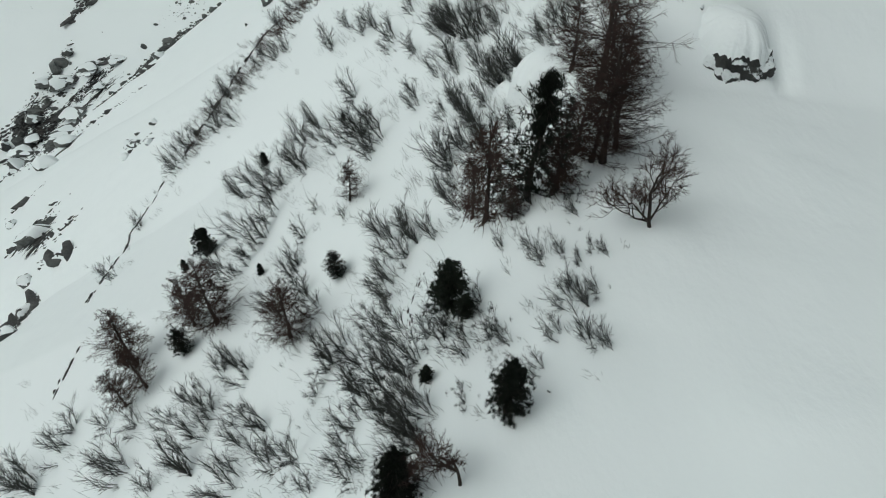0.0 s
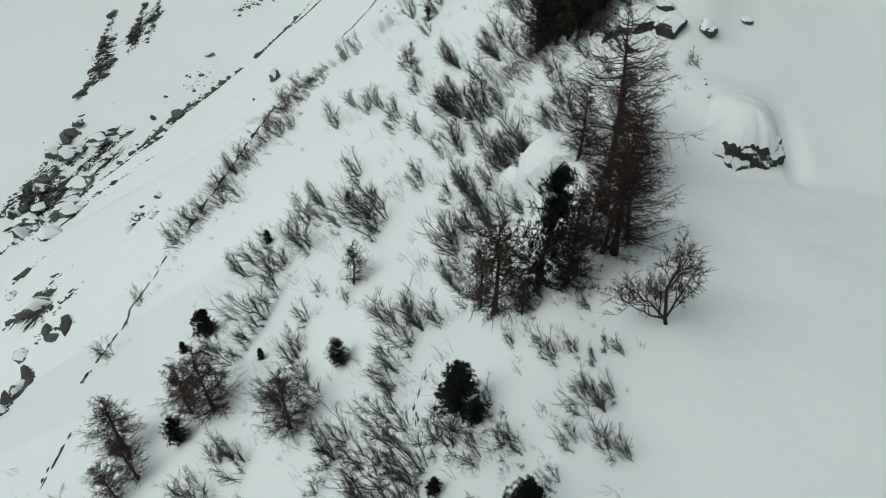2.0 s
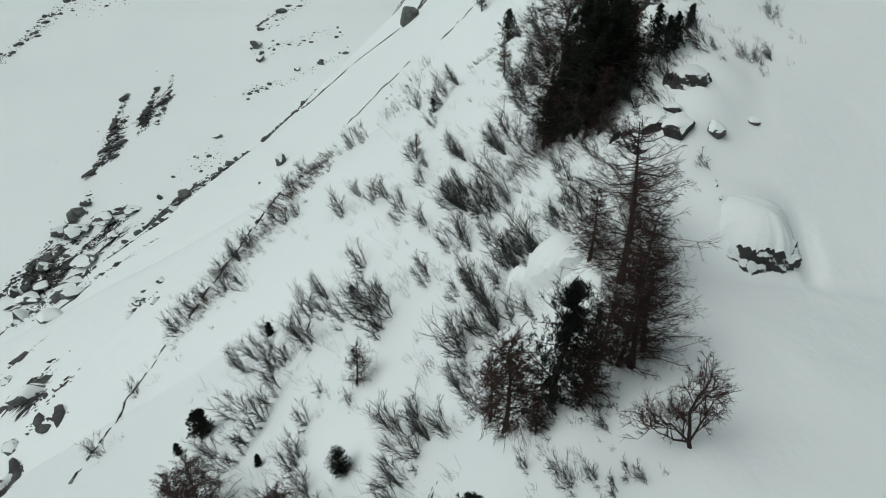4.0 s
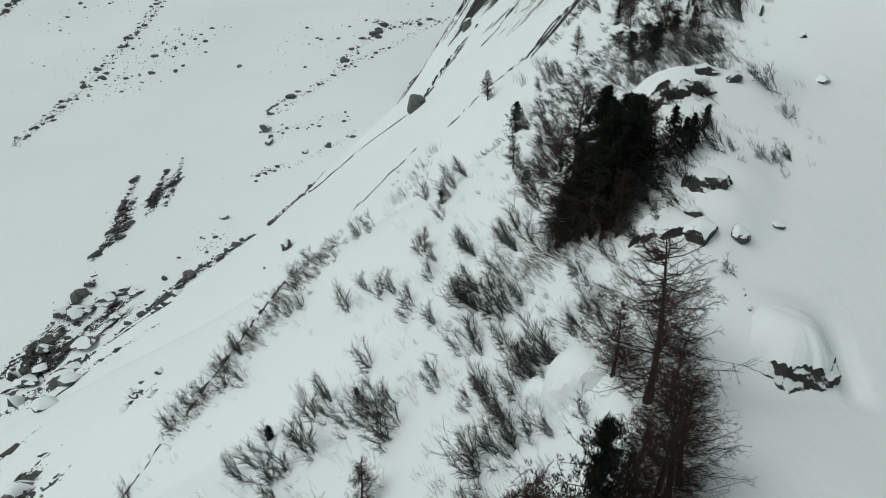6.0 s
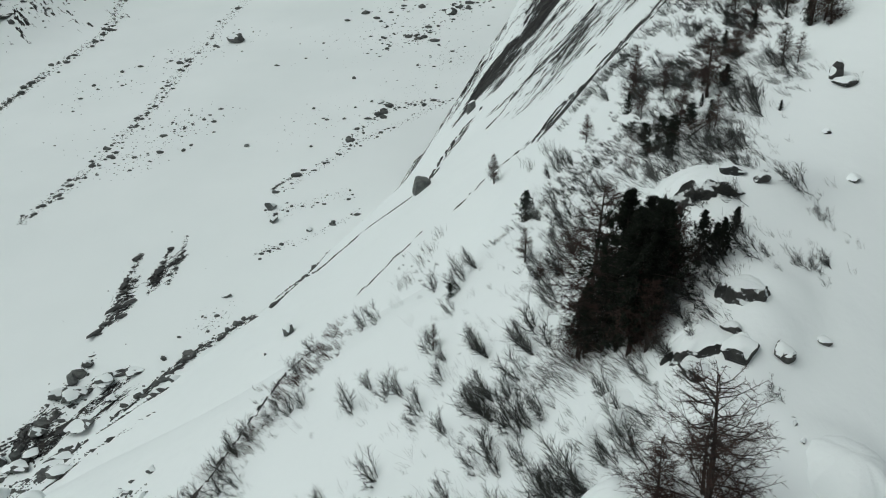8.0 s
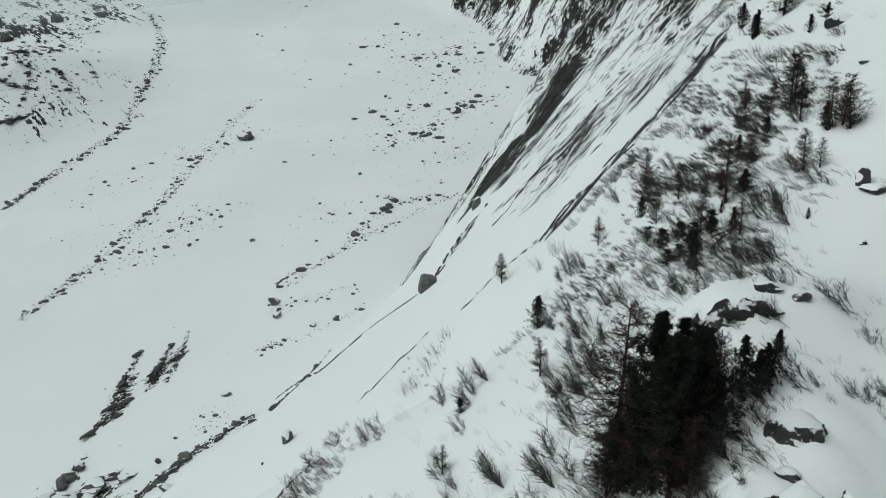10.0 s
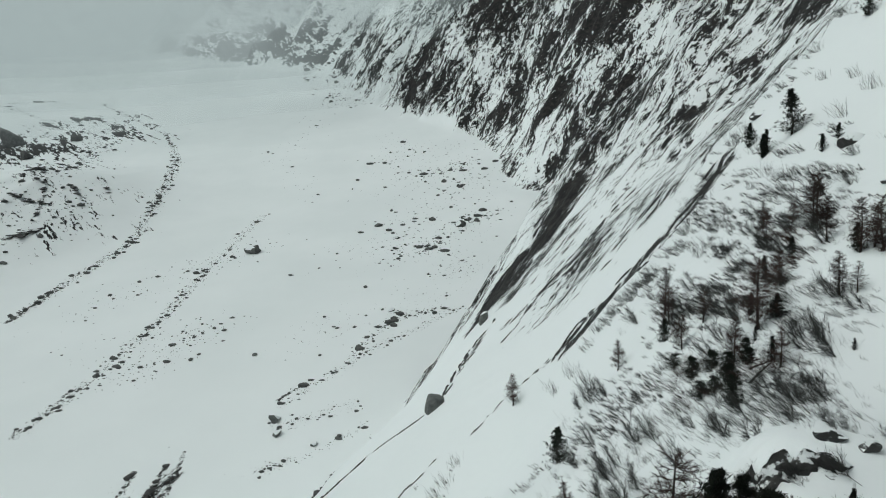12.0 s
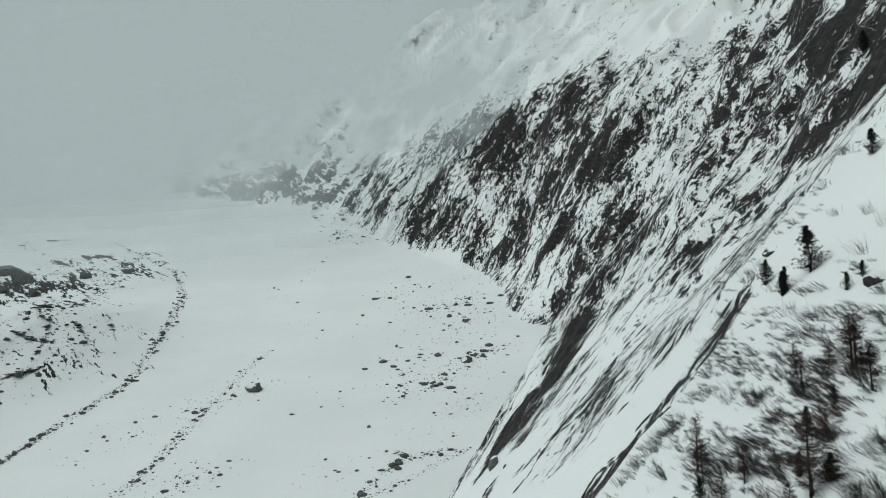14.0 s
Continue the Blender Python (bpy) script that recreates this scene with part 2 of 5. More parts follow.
def ground_z(x, y):
    x, y = np.asarray(x, float), np.asarray(y, float)
    z, over = plain_z(x, y)
    wall = smooth(over, -25, 60) * smooth(y + 0.9 * x, 420, 760)
    near = 1 - smooth(y, 250, 500)
    s = y - 0.9 * x
    z = z + wall * ((34 + 70 * smooth(y, 850, 1300)) * (ridged(s / (170 + 60 * smooth(y, 850, 1300)), x / 420, 3) - 0.6) + (1 - 0.75 * smooth(y, 1050, 1500)) * (20 * (ridged(s / 52, x / 120, 5) - 0.5) + 11 * fbm(s / 19, x / 34, 7, 3)))
    z = z + soft_plus(over + wedges(x, y), 3.0) - soft_plus(over, 3.0)
    z = z + (1 - near) * (1 - wall) * 2.5 * fbm(x / 190, y / 190, 11)
    z = z + near * (1.5 * fbm(x / 26, y / 26, 13) + 0.55 * fbm(x / 7, y / 9, 19, 3))
    for bx, by, rx, ry, tall in DRIFTS:
        z = z + tall * np.exp(-(((x - bx) / rx) ** 2 + ((y - by) / ry) ** 2) ** 2)
    hump = np.exp(-(((x + 960) / 260) ** 2 + ((y - 1420) / 380) ** 2))
    return z + hump * 16 * (ridged(x / 70, y / 130, 23) - 0.5)


def gz(x, y):
    return float(ground_z(np.array([x]), np.array([y]))[0])


# Where bare rock shows through the snow: x, y, half widths, turn in degrees, strength.
BARE = [
    (-293, 563, 49, 13, 96, 0.63),
    (-272, 591, 34, 11, 90, 0.64),
    (-261, 606, 36, 8, 93, 0.60),
    (-303, 426, 30, 15, 81, 0.60),
    (-266, 449, 31, 8, 55, 0.64),
    (-155, 229, 11, 4, 50, 0.60),
    (46, 408, 20, 10, 9, 0.62),
    (-62, 351, 17, 3, 50, 0.62),
    (-36, 353, 19, 2, -31, 0.55),
    (0, 413, 43, 4, 72, 0.66),
    (-290, 413, 28, 12, 64, 0.60),
    (-116, 141, 19, 7, 124, 0.58),
    (-91, 95, 23, 3, 121, 0.62),
    (-252, 446, 32, 6, 55, 0.60),
    (-143, 2256, 71, 20, -23, 0.85),
    (65, 1888, 63, 15, -25, 0.72),
    (114, 1732, 26, 10, 11, 0.72),
    (189, 1620, 73, 18, 3, 0.70),
    (202, 1496, 46, 12, -34, 0.66),
    (-597, 3043, 173, 36, -41, 0.70),
    (330, 640, 80, 36, 30, 0.84),
    (300, 610, 50, 20, 40, 0.68),
    (28, 545, 22, 48, 0, 0.72),
    (470, 1040, 90, 60, 0, 0.66),
]


# Bare strips that follow the strata on the near flank: x, y at either end, half width, strength.
STRIPS = [
    (112, 545, 85, 562, 14, 0.58), (98, 640, 51, 563, 20, 0.72), (60, 560, 26, 570, 24, 0.78), (30, 575, 12, 545, 22, 0.88), (30, 540, 26, 470, 14, 0.56), (62, 545, 40, 500, 12, 0.54),
    (168, 510, 120, 452, 11, 0.55), (120, 452, 75, 371, 8, 0.53), (86, 281, 68, 262, 9, 0.53), (68, 262, 56, 253, 6, 0.52), (56, 259, 44, 263, 7, 0.54),
    (44, 263, 32, 273, 6, 0.53), (45, 391, 20, 406, 9, 0.51), (36, 281, 25, 286, 5, 0.52), (95, 330, 70, 318, 6, 0.48), (140, 540, 100, 480, 14, 0.53), (96, 470, 60, 420, 12, 0.51),
]


def strip_field(x, y):
    r = np.zeros_like(x)
    for x0, y0, x1, y1, half, power in STRIPS:
        dx, dy = x1 - x0, y1 - y0
        q = np.clip(((x - x0) * dx + (y - y0) * dy) / (dx * dx + dy * dy), 0, 1)
        d = np.hypot(x - x0 - q * dx, y - y0 - q * dy) / half
        r = np.maximum(r, power * np.exp(-d ** 4) * (1 + 0.5 * fbm(x / 22, y / 30, 53, 3)))
    return r


def rockiness(x, y):
    z, over = plain_z(x, y)
    foot = over + wedges(x, y)
    reach = 0.55 * x + 0.83 * y
    wall = smooth(foot, -14, 2) * smooth(reach, 430, 520) * (1 - 0.11 * smooth(y, 1100, 1400) * (1 - smooth(over, 150, 300)))
    band = smooth(x - 0.10 * y, -34, 0) * smooth(y + 0.5 * x, 285, 380) * (1 - smooth(y, 600, 850))
    r = wall * (0.575 + 0.34 * fbm(x / 140, y / 220, 41)) * (1 - 0.42 * smooth(z, 960, 1080) * smooth(y, 1300, 1750))
    r = np.maximum(r, band * (0.475 + 0.20 * smooth(x, 150, 260) + 0.40 * fbm(x / 60, y / 60, 43)))
    hump = np.exp(-(((x + 850) / 330) ** 2 + ((y - 1400) / 360) ** 2) ** 2)
    crest = np.exp(-(((x + 1230) / 400) ** 2 + ((y - 2130) / 430) ** 2) ** 2)
    r = np.maximum(r, hump * (0.385 + 0.30 * fbm(x / 120, y / 120, 47)))
    r = np.maximum(r, crest * (0.54 + 0.30 * fbm(x / 120, y / 120, 49)))
    for cx, cy, rx, ry, turn, power in BARE:
        c, s = math.cos(radians(turn)), math.sin(radians(turn))
        u, v = (x - cx) * c + (y - cy) * s, (y - cy) * c - (x - cx) * s
        r = np.maximum(r, power * np.exp(-((u / rx) ** 2 + (v / ry) ** 2) ** 2))
    return np.clip(np.maximum(r, strip_field(x, y)), 0, 1)


def spread(start, end, step, grow):
    """Coordinates from start to end whose steps widen by the factor grow."""
    out, s, d = [], 0.0, step
    while s < abs(end - start):
        s += d
        d *= grow
        out.append(start + math.copysign(s, end - start))
    return out


def build_ground():
    xs = np.array(spread(-70, -2500, 0.9, 1.016)[::-1] + list(np.arange(-70, 105, 0.85)) + spread(105, 2200, 0.9, 1.018))
    ys = np.array(spread(10, -150, 1.2, 1.06)[::-1] + list(np.arange(10, 150, 0.8)) + spread(150, 4150, 0.9, 1.0062))
    gx, gy = np.meshgrid(xs, ys)
    z = ground_z(gx, gy)
    nx, ny = len(xs), len(ys)
    co = np.stack([gx, gy, z], -1).reshape(-1, 3)
    i = np.arange((ny - 1) * (nx - 1))
    a = (i // (nx - 1)) * nx + i % (nx - 1)
    quads = np.stack([a, a + 1, a + nx + 1, a + nx], -1)
    me = bpy.data.meshes.new("ground")
    me.vertices.add(len(co))
    me.vertices.foreach_set("co", co.ravel())
    me.loops.add(quads.size)
    me.loops.foreach_set("vertex_index", quads.ravel().astype(np.int32))
    me.polygons.add(len(quads))
    me.polygons.foreach_set("loop_start", np.arange(0, quads.size, 4, dtype=np.int32))
    me.polygons.foreach_set("use_smooth", np.ones(len(quads), bool))
    me.update()
    dzy, dzx = np.gradient(z, ys, xs)
    steep = smooth(np.hypot(dzx, dzy), 1.1, 2.3) * smooth(gy, 240, 420)
    bare = np.clip(rockiness(gx, gy) + 0.16 * (steep - 0.4) * smooth(gy, 300, 500) * (rockiness(gx, gy) > 0.1), 0, 1)
    me.attributes.new("rocky", "FLOAT", "POINT").data.foreach_set("value", bare.ravel().astype(np.float32))
    me.materials.append(M_GROUND)
    return tagged(new("ground", me), "snow-covered alpine slope falling to a glacier valley", "snow slope", kind="structure")


build_ground()


# ---- shared builders ----
class Strands:
    """Collects thin tapered stems, blades and lumps into one mesh."""

    def __init__(self):
        self.v, self.f = [], []

    def tube(self, pts, radii, sides=3):
        base = len(self.v)
        for k, (p, r) in enumerate(zip(pts, radii)):
            d = (pts[min(k + 1, len(pts) - 1)] - pts[max(k - 1, 0)]).normalized()
            a = d.orthogonal().normalized()
            b = d.cross(a)
            for s in range(sides):
                t = 2 * math.pi * s / sides
                self.v.append(p + r * (math.cos(t) * a + math.sin(t) * b))
        for k in range(len(pts) - 1):
            for s in range(sides):
                i, j = base + k * sides + s, base + k * sides + (s + 1) % sides
                self.f.append((i, j, j + sides, i + sides))

    def blade(self, p, d, length, width):
        a = d.orthogonal().normalized() * width
        i = len(self.v)
        self.v += [p - a, p + a, p + d * length]
        self.f.append((i, i + 1, i + 2))

    def mesh(self, name, mat, soft=False):
        me = bpy.data.meshes.new(name)
        me.from_pydata([tuple(v) for v in self.v], [], self.f)
        me.materials.append(mat)
        if soft:
            me.polygons.foreach_set("use_smooth", [True] * len(me.polygons))
        return me


def part(name, me, parent, label=""):
    ob = new(name, me)
    ob.parent = parent
    if label:
        ob["label"] = label
    return ob


def unit(rng, flat=1.0):
    v = Vector((rng.gauss(0, 1), rng.gauss(0, 1), rng.gauss(0, 1) * flat))
    return v.normalized()


def place(x, y, size, turn, sink=0.0, lean=(0.0, 0.0)):
    return Matrix.Translation((x, y, gz(x, y) - sink)) @ Euler((lean[0], lean[1], turn)).to_matrix().to_4x4() @ Matrix.Scale(size, 4)


def set_out(kinds, spots, label, category, group, sink=0.1, tilt=0.06, seed=1, even=False):
    """Stands copies of the pattern things on the ground. Each spot: x, y, height; patterns are one metre high."""
    rng = random.Random(seed)
    first = {}
    for k, (x, y, h) in enumerate(spots):
        kind = k % len(kinds) if even else rng.randrange(len(kinds))
        m = place(x, y, h, rng.uniform(0, 6.28) if not even else 0.0, sink * h ** 0.5, (rng.uniform(-tilt, tilt), rng.uniform(-tilt, tilt)))
        if kind in first:
            tagged(copy_thing(kinds[kind], m), label, category, group)
        else:
            first[kind] = m
    for kind, m in first.items():
        kinds[kind].matrix_basis = m
        tagged(kinds[kind], label, category, group)


# ---- trees ----
def larch(seed, spread_to=0.27, bare=0.14, twigs=15, fine=1.0):
    """A leafless larch one metre high: trunk with flaring foot, level limbs, fine reddish twigs."""
    rng = random.Random(seed)
    root = new("larch_tree")
    trunk, crown = Strands(), Strands()
    sway = Vector((rng.uniform(-0.03, 0.03), rng.uniform(-0.03, 0.03), 0))
    line = [Vector((0, 0, -0.06)) + sway * math.sin(3 * k / 10) + Vector((0, 0, 1.06 * k / 10)) for k in range(11)]
    trunk.tube(line, [0.021 * (1 - k / 10.6) ** 0.8 + (0.008 if k < 2 else 0) for k in range(11)], 7)
    at = lambda h: line[min(9, int(h * 10))].lerp(line[min(10, int(h * 10) + 1)], h * 10 - int(h * 10))  # noqa: E731
    for _ in range(140):
        h = bare + (0.97 - bare) * rng.random() ** 0.9
        a = rng.uniform(0, 6.283)
        reach = spread_to * (0.25 + 0.75 * min(1.0, (1.02 - h) * 1.7)) * rng.uniform(0.5, 1.1) * (1.0 if h > 0.2 else 0.7)
        out = Vector((math.cos(a), math.sin(a), rng.uniform(-0.15, 0.35)))
        p0 = at(h)
        bend = Vector((rng.uniform(-0.2, 0.2), rng.uniform(-0.2, 0.2), 0.25)) * reach
        pts = [p0, p0 + out * reach * 0.5, p0 + out * reach + bend]
        trunk.tube(pts, [0.0035, 0.0022, 0.0008]) if reach > 0.12 else crown.tube(pts, [0.0026, 0.0018, 0.0008])
        for _ in range(twigs):
            q = rng.uniform(0.2, 1.0)
            s = pts[0].lerp(pts[1], q * 2) if q < 0.5 else pts[1].lerp(pts[2], q * 2 - 1)
            d = (out * 0.7 + unit(rng, 0.8)).normalized()
            ln = reach * rng.uniform(0.15, 0.42) * (0.4 + 0.6 * fine)
            crown.blade(s, d, ln, 0.0022 * fine)
            for _ in range(5):
                g = (d + unit(rng) * 0.9).normalized()
                crown.blade(s + d * ln * rng.uniform(0.2, 0.95), g, ln * rng.uniform(0.25, 0.6), 0.0014 * fine)
    part("trunk", trunk.mesh("trunk", M_BARK, True), root, "dark furrowed larch trunk and limbs")
    part("crown", crown.mesh("crown", M_TWIG), root, "fine reddish brown bare twigs")
    return root


def pine(seed, width=0.33, bare=0.05, full=1.0, bushy=False):
    """A dense dark conifer one metre high, with needle clumps along its limbs."""
    rng = random.Random(seed)
    root = new("conifer_tree")
    trunk, crown = Strands(), Strands()
    line = [Vector((0.02 * math.sin(k), 0.02 * math.cos(k * 1.3), -0.06 + 1.04 * k / 6)) for k in range(7)]
    trunk.tube(line, [0.026 * (1 - k / 6.4) for k in range(7)], 6)
    for _ in range(int(110 * full)):
        h = bare + (0.98 - bare) * rng.random() ** 0.85
        a = rng.uniform(0, 6.283)
        reach = width * (0.08 + 0.92 * min(1.0, (1.02 - h) * 1.35)) * (0.6 + 0.4 * min(1.0, h * 5)) * rng.uniform(0.25, 1.4)
        if bushy:
            reach = width * (0.25 + 0.75 * math.sin(math.pi * min(1.0, 0.2 + 0.8 * h) ** 0.85)) * rng.uniform(0.45, 1.0)
        out = Vector((math.cos(a), math.sin(a), rng.uniform(-0.25, 0.3)))
        p0 = Vector((0, 0, h))
        tip = p0 + out * reach + Vector((0, 0, 0.12 * reach))
        trunk.tube([p0, tip], [0.005, 0.0015])
        for k in range(7):
            c = p0.lerp(tip, 0.2 + 0.125 * k) + unit(rng) * (reach * (0.1 if bushy else 0.13) + 0.012)
            for _ in range(22 if bushy else 18):
                d = (unit(rng) + out * 0.6 + Vector((0, 0, 0.3))).normalized()
                crown.blade(c + unit(rng) * 0.016, d, rng.uniform(0.018, 0.042) * (1.35 if bushy else 1.0), 0.0042)
    part("trunk", trunk.mesh("trunk", M_BARK, True), root)
    part("crown", crown.mesh("crown", M_PINE), root, "dense dark green needle clumps")
    return root


def bent_tree(seed):
    """A crooked bare tree one metre high, forking several times."""
    rng = random.Random(seed)
    root = new("bare_tree")
    wood, crown = Strands(), Strands()

    def grow(p, d, ln, r, level):
        pts = [p]
        for _ in range(3):
            d = (d + unit(rng) * 0.28 + Vector((0, 0, 0.10))).normalized()
            pts.append(pts[-1] + d * ln / 3)
        (wood if level < 3 else crown).tube(pts, [r, r * 0.85, r * 0.7, r * 0.5], 5 if level < 2 else 3)
        if level == 4:
            for _ in range(9):
                crown.blade(pts[rng.randrange(1, 4)], (d + unit(rng) * 0.9).normalized(), ln * rng.uniform(0.5, 1.0), 0.0016)
            return
        for k in range(4 if level else 5):
            at = pts[3] if k < 2 else pts[rng.randrange(1, 3)]
            grow(at, (d + unit(rng) * 0.85).normalized(), ln * rng.uniform(0.5, 0.75), r * 0.55, level + 1)

    grow(Vector((0, 0, -0.05)), Vector((rng.uniform(-0.15, 0.35), rng.uniform(-0.2, 0.2), 1)).normalized(), 0.42, 0.02, 0)
    part("trunk", wood.mesh("trunk", M_BARK), root, "crooked dark trunk and limbs")
    part("crown", crown.mesh("crown", M_TWIG), root)
    return root


def shrub(seed, stems=8, lean=0.75):
    """A leafless alder shrub one metre high: stems pressed downhill (towards -x) that arch up again, with twigs along them."""
    rng = random.Random(seed)
    root = new("alder_shrub")
    for _ in range(stems):
        st = Strands()
        p = Vector((rng.uniform(-0.10, 0.34), rng.uniform(-0.42, 0.42), -0.12))
        d = Vector((-lean * rng.uniform(0.3, 1.5), rng.gauss(0.12, 0.42), 0.36)).normalized()
        ln = rng.uniform(0.7, 1.35)
        pts, dirs = [p], [d]
        for k in range(5):
            d = (d + Vector((0.05, 0, 0.17)) + unit(rng) * 0.11).normalized()
            pts.append(pts[-1] + d * ln / 5)
            dirs.append(d)
        st.tube(pts, [0.014, 0.0125, 0.0105, 0.008, 0.0055, 0.002])
        for _ in range(18):
            k = rng.randrange(1, 5)
            s = pts[k].lerp(pts[k + 1], rng.random())
            e = (dirs[k] + unit(rng) * 0.62).normalized()
            l2 = ln * rng.uniform(0.18, 0.42)
            mid = s + e * l2
            st.tube([s, mid], [0.0072, 0.0028])
            for _ in range(3):
                g = (e + unit(rng) * 0.6 + Vector((0, 0, 0.12))).normalized()
                b = s.lerp(mid, rng.uniform(0.2, 0.9))
                st.tube([b, b + g * l2 * 0.6], [0.0044, 0.0016])
        part("stem", st.mesh("stem", M_ALDER), root)
    return root


# ---- rocks ----
def lump(seed, sx, sy, sz, rough=0.16, cuts=15, level=3):
    """An angular stone: a ball cut by planes and roughened."""
    rng = random.Random(seed)
    bm = bmesh.new()
    bmesh.ops.create_icosphere(bm, subdivisions=level, radius=1.0)
    planes = [(unit(rng), rng.uniform(0.42, 0.8)) for _ in range(cuts)]
    off = Vector((rng.uniform(0, 50), rng.uniform(0, 50), 0))
    for v in bm.verts:
        p = v.co.copy()
        for n, d in planes:
            over = p.dot(n) - d
            if over > 0:
                p -= n * over
        p *= 1 + rough * noise.fractal(p * 1.3 + off, 0.8, 2.0, 4)
        v.co = Vector((p.x * sx, p.y * sy, p.z * sz))
    return bm


def boulder(seed, sx, sy, sz, cap=0.0, mat=None, name="boulder"):
    """A rock of half widths sx, sy and half height sz, with an optional cushion of snow on top."""
    root = new(name)
    bm = lump(seed, sx, sy, sz)
    me = bpy.data.meshes.new("rock_body")
    bm.to_mesh(me)
    me.materials.append(mat or M_ROCK)
    part("rock_body", me, root)
    if cap > 0:
        bm.normal_update()
        drop = [f for f in bm.faces if f.normal.z < 0.38 - 0.25 * cap]
        bmesh.ops.delete(bm, geom=drop, context="FACES")
        rim = {v for e in bm.edges if e.is_boundary for v in e.verts}
        for v in bm.verts:
            if v not in rim:
                v.co += Vector((0, 0, cap * 0.35 * sz + 0.04 * sz))
                v.co.x *= 1.02
                v.co.y *= 1.02
        for _ in range(3):
            bmesh.ops.smooth_vert(bm, verts=[v for v in bm.verts if v not in rim], factor=0.5, use_axis_x=True, use_axis_y=True, use_axis_z=True)
        cm = bpy.data.meshes.new("snow_cap")
        bm.to_mesh(cm)
        cm.materials.append(M_SNOW)
        cm.polygons.foreach_set("use_smooth", [True] * len(cm.polygons))
        if len(cm.polygons):
            part("snow_cap", cm, root, "smooth cushion of fresh snow")
    bm.free()
    return root


def snowy_outcrop(seed, x, y, r0, r1, tall, face, half, lift, face_mat, name, label, category, group="", slope=0.15, wild=0.22):
    """A rock that breaks out of the slope under a deep cap of snow. r0, r1: half widths; face: bearing of the bare front and
    half its opening, both in degrees; lift: height of the front's upper edge over the ground."""
    rng = random.Random(seed)
    off = Vector((rng.uniform(0, 90), rng.uniform(0, 90), 0))
    root = new(name)
    root.matrix_basis = pose(x, y, gz(x, y))
    o = root.matrix_basis.translation
    n, rings, steps = 120, 9, 14
    top = Vector((0, 0, tall))
    rim, open_ = [], []
    for k in range(n):
        a = 2 * math.pi * k / n
        c, s = math.cos(a), math.sin(a)
        wob = noise.fractal(Vector((c * 1.7, s * 1.7, 0)) + off, 0.9, 2.0, 4)
        px, py = r0 * c * (1 + wild * wob), r1 * s * (1 + wild * wob)
        turn = abs((math.degrees(a) - face + 180) % 360 - 180)
        w = max(0.0, min(1.0, (half - turn) / 26 + 0.5))
        jag = noise.fractal(Vector((c * 4, s * 4, 3)) + off, 0.8, 2.0, 4)
        g = gz(x + px, y + py) - o.z
        rim.append(Vector((px, py, min(tall * 0.92, g + lift * w * (0.95 + 0.55 * jag)) - 0.35 * (1 - w))))
        open_.append((w, g))
    cap = bmesh.new()
    mid = cap.verts.new(top)
    loops = []
    for q in range(1, rings + 1):
        t = q / rings
        row = []
        for p in rim:
            k = len(row)
            even = sum(rim[(k + e) % n].z for e in range(-12, 13)) / 25
            edge = even + (p.z - even) * t ** 18
            z = edge + (tall - edge) * (1 - t ** 2.6)
            d = 0.18 * noise.fractal(Vector((p.x * t, p.y * t, 0)) * 0.45 + off, 0.9, 2.0, 3) * min(1.0, 4 * (1 - t))
            row.append(cap.verts.new((p.x * t * 1.01, p.y * t * 1.01, z + d)))
        loops.append(row)
    for k in range(n):
        cap.faces.new((mid, loops[0][k], loops[0][(k + 1) % n])).smooth = True
        for lo, hi in zip(loops, loops[1:]):
            cap.faces.new((lo[k], hi[k], hi[(k + 1) % n], lo[(k + 1) % n])).smooth = True
    me = bpy.data.meshes.new("snow_cap")
    cap.to_mesh(me)
    cap.free()
    me.materials.append(M_SNOW)
    part("snow_cap", me, root, "smooth thick cushion of snow")
    wall = bmesh.new()
    cols = {}
    rugged = 0.05 if face_mat is M_SNOW else 0.30
    for k in range(n):
        w, g = open_[k]
        if w <= 0:
            continue
        p, col = rim[k], []
        out = Vector((p.x, p.y, 0)).normalized()
        for j in range(steps + 1):
            t = j / steps
            z = p.z + (g - 0.8 - p.z) * t
            bulge = slope * lift * t + rugged * lift * noise.fractal(Vector((p.x, p.y, z)) * 0.7 + off, 0.75, 2.0, 5) * min(1.0, 3 * t)
            col.append(wall.verts.new(Vector((p.x, p.y, z)) + out * bulge))
        cols[k] = col
    for k in cols:
        nx = cols.get((k + 1) % n)
        if nx:
            for j in range(steps):
                wall.faces.new((cols[k][j], cols[k][j + 1], nx[j + 1], nx[j]))
    wm = bpy.data.meshes.new("rock_face")
    wall.to_mesh(wm)
    wall.free()
    wm.materials.append(face_mat)
    wm.polygons.foreach_set("use_smooth", [True] * len(wm.polygons))
    part("rock_face" if face_mat is not M_SNOW else "snow_side", wm, root, "dark broken rock with snow on its ledges" if face_mat is not M_SNOW else "")
    return tagged(root, label, category, group)


def fallen_trunk(seed, long, tilt):
    """A dead stem lying on the snow with stubs of broken branches."""
    rng = random.Random(seed)
    root = new("fallen_trunk")
    stem, stubs = Strands(), Strands()
    pts = [Vector((long * k / 6, 0.12 * math.sin(k), tilt * long * k / 6)) for k in range(7)]
    stem.tube(pts, [0.16, 0.15, 0.13, 0.11, 0.09, 0.06, 0.03], 6)
    for _ in range(14):
        p = pts[rng.randrange(1, 6)]
        stubs.tube([p, p + unit(rng) * rng.uniform(0.3, 1.0)], [0.035, 0.012])
    part("stem", stem.mesh("stem", M_DEAD, True), root, "grey weathered dead stem")
    part("crown", stubs.mesh("crown", M_DEAD), root, "broken bare branch stubs")
    return root


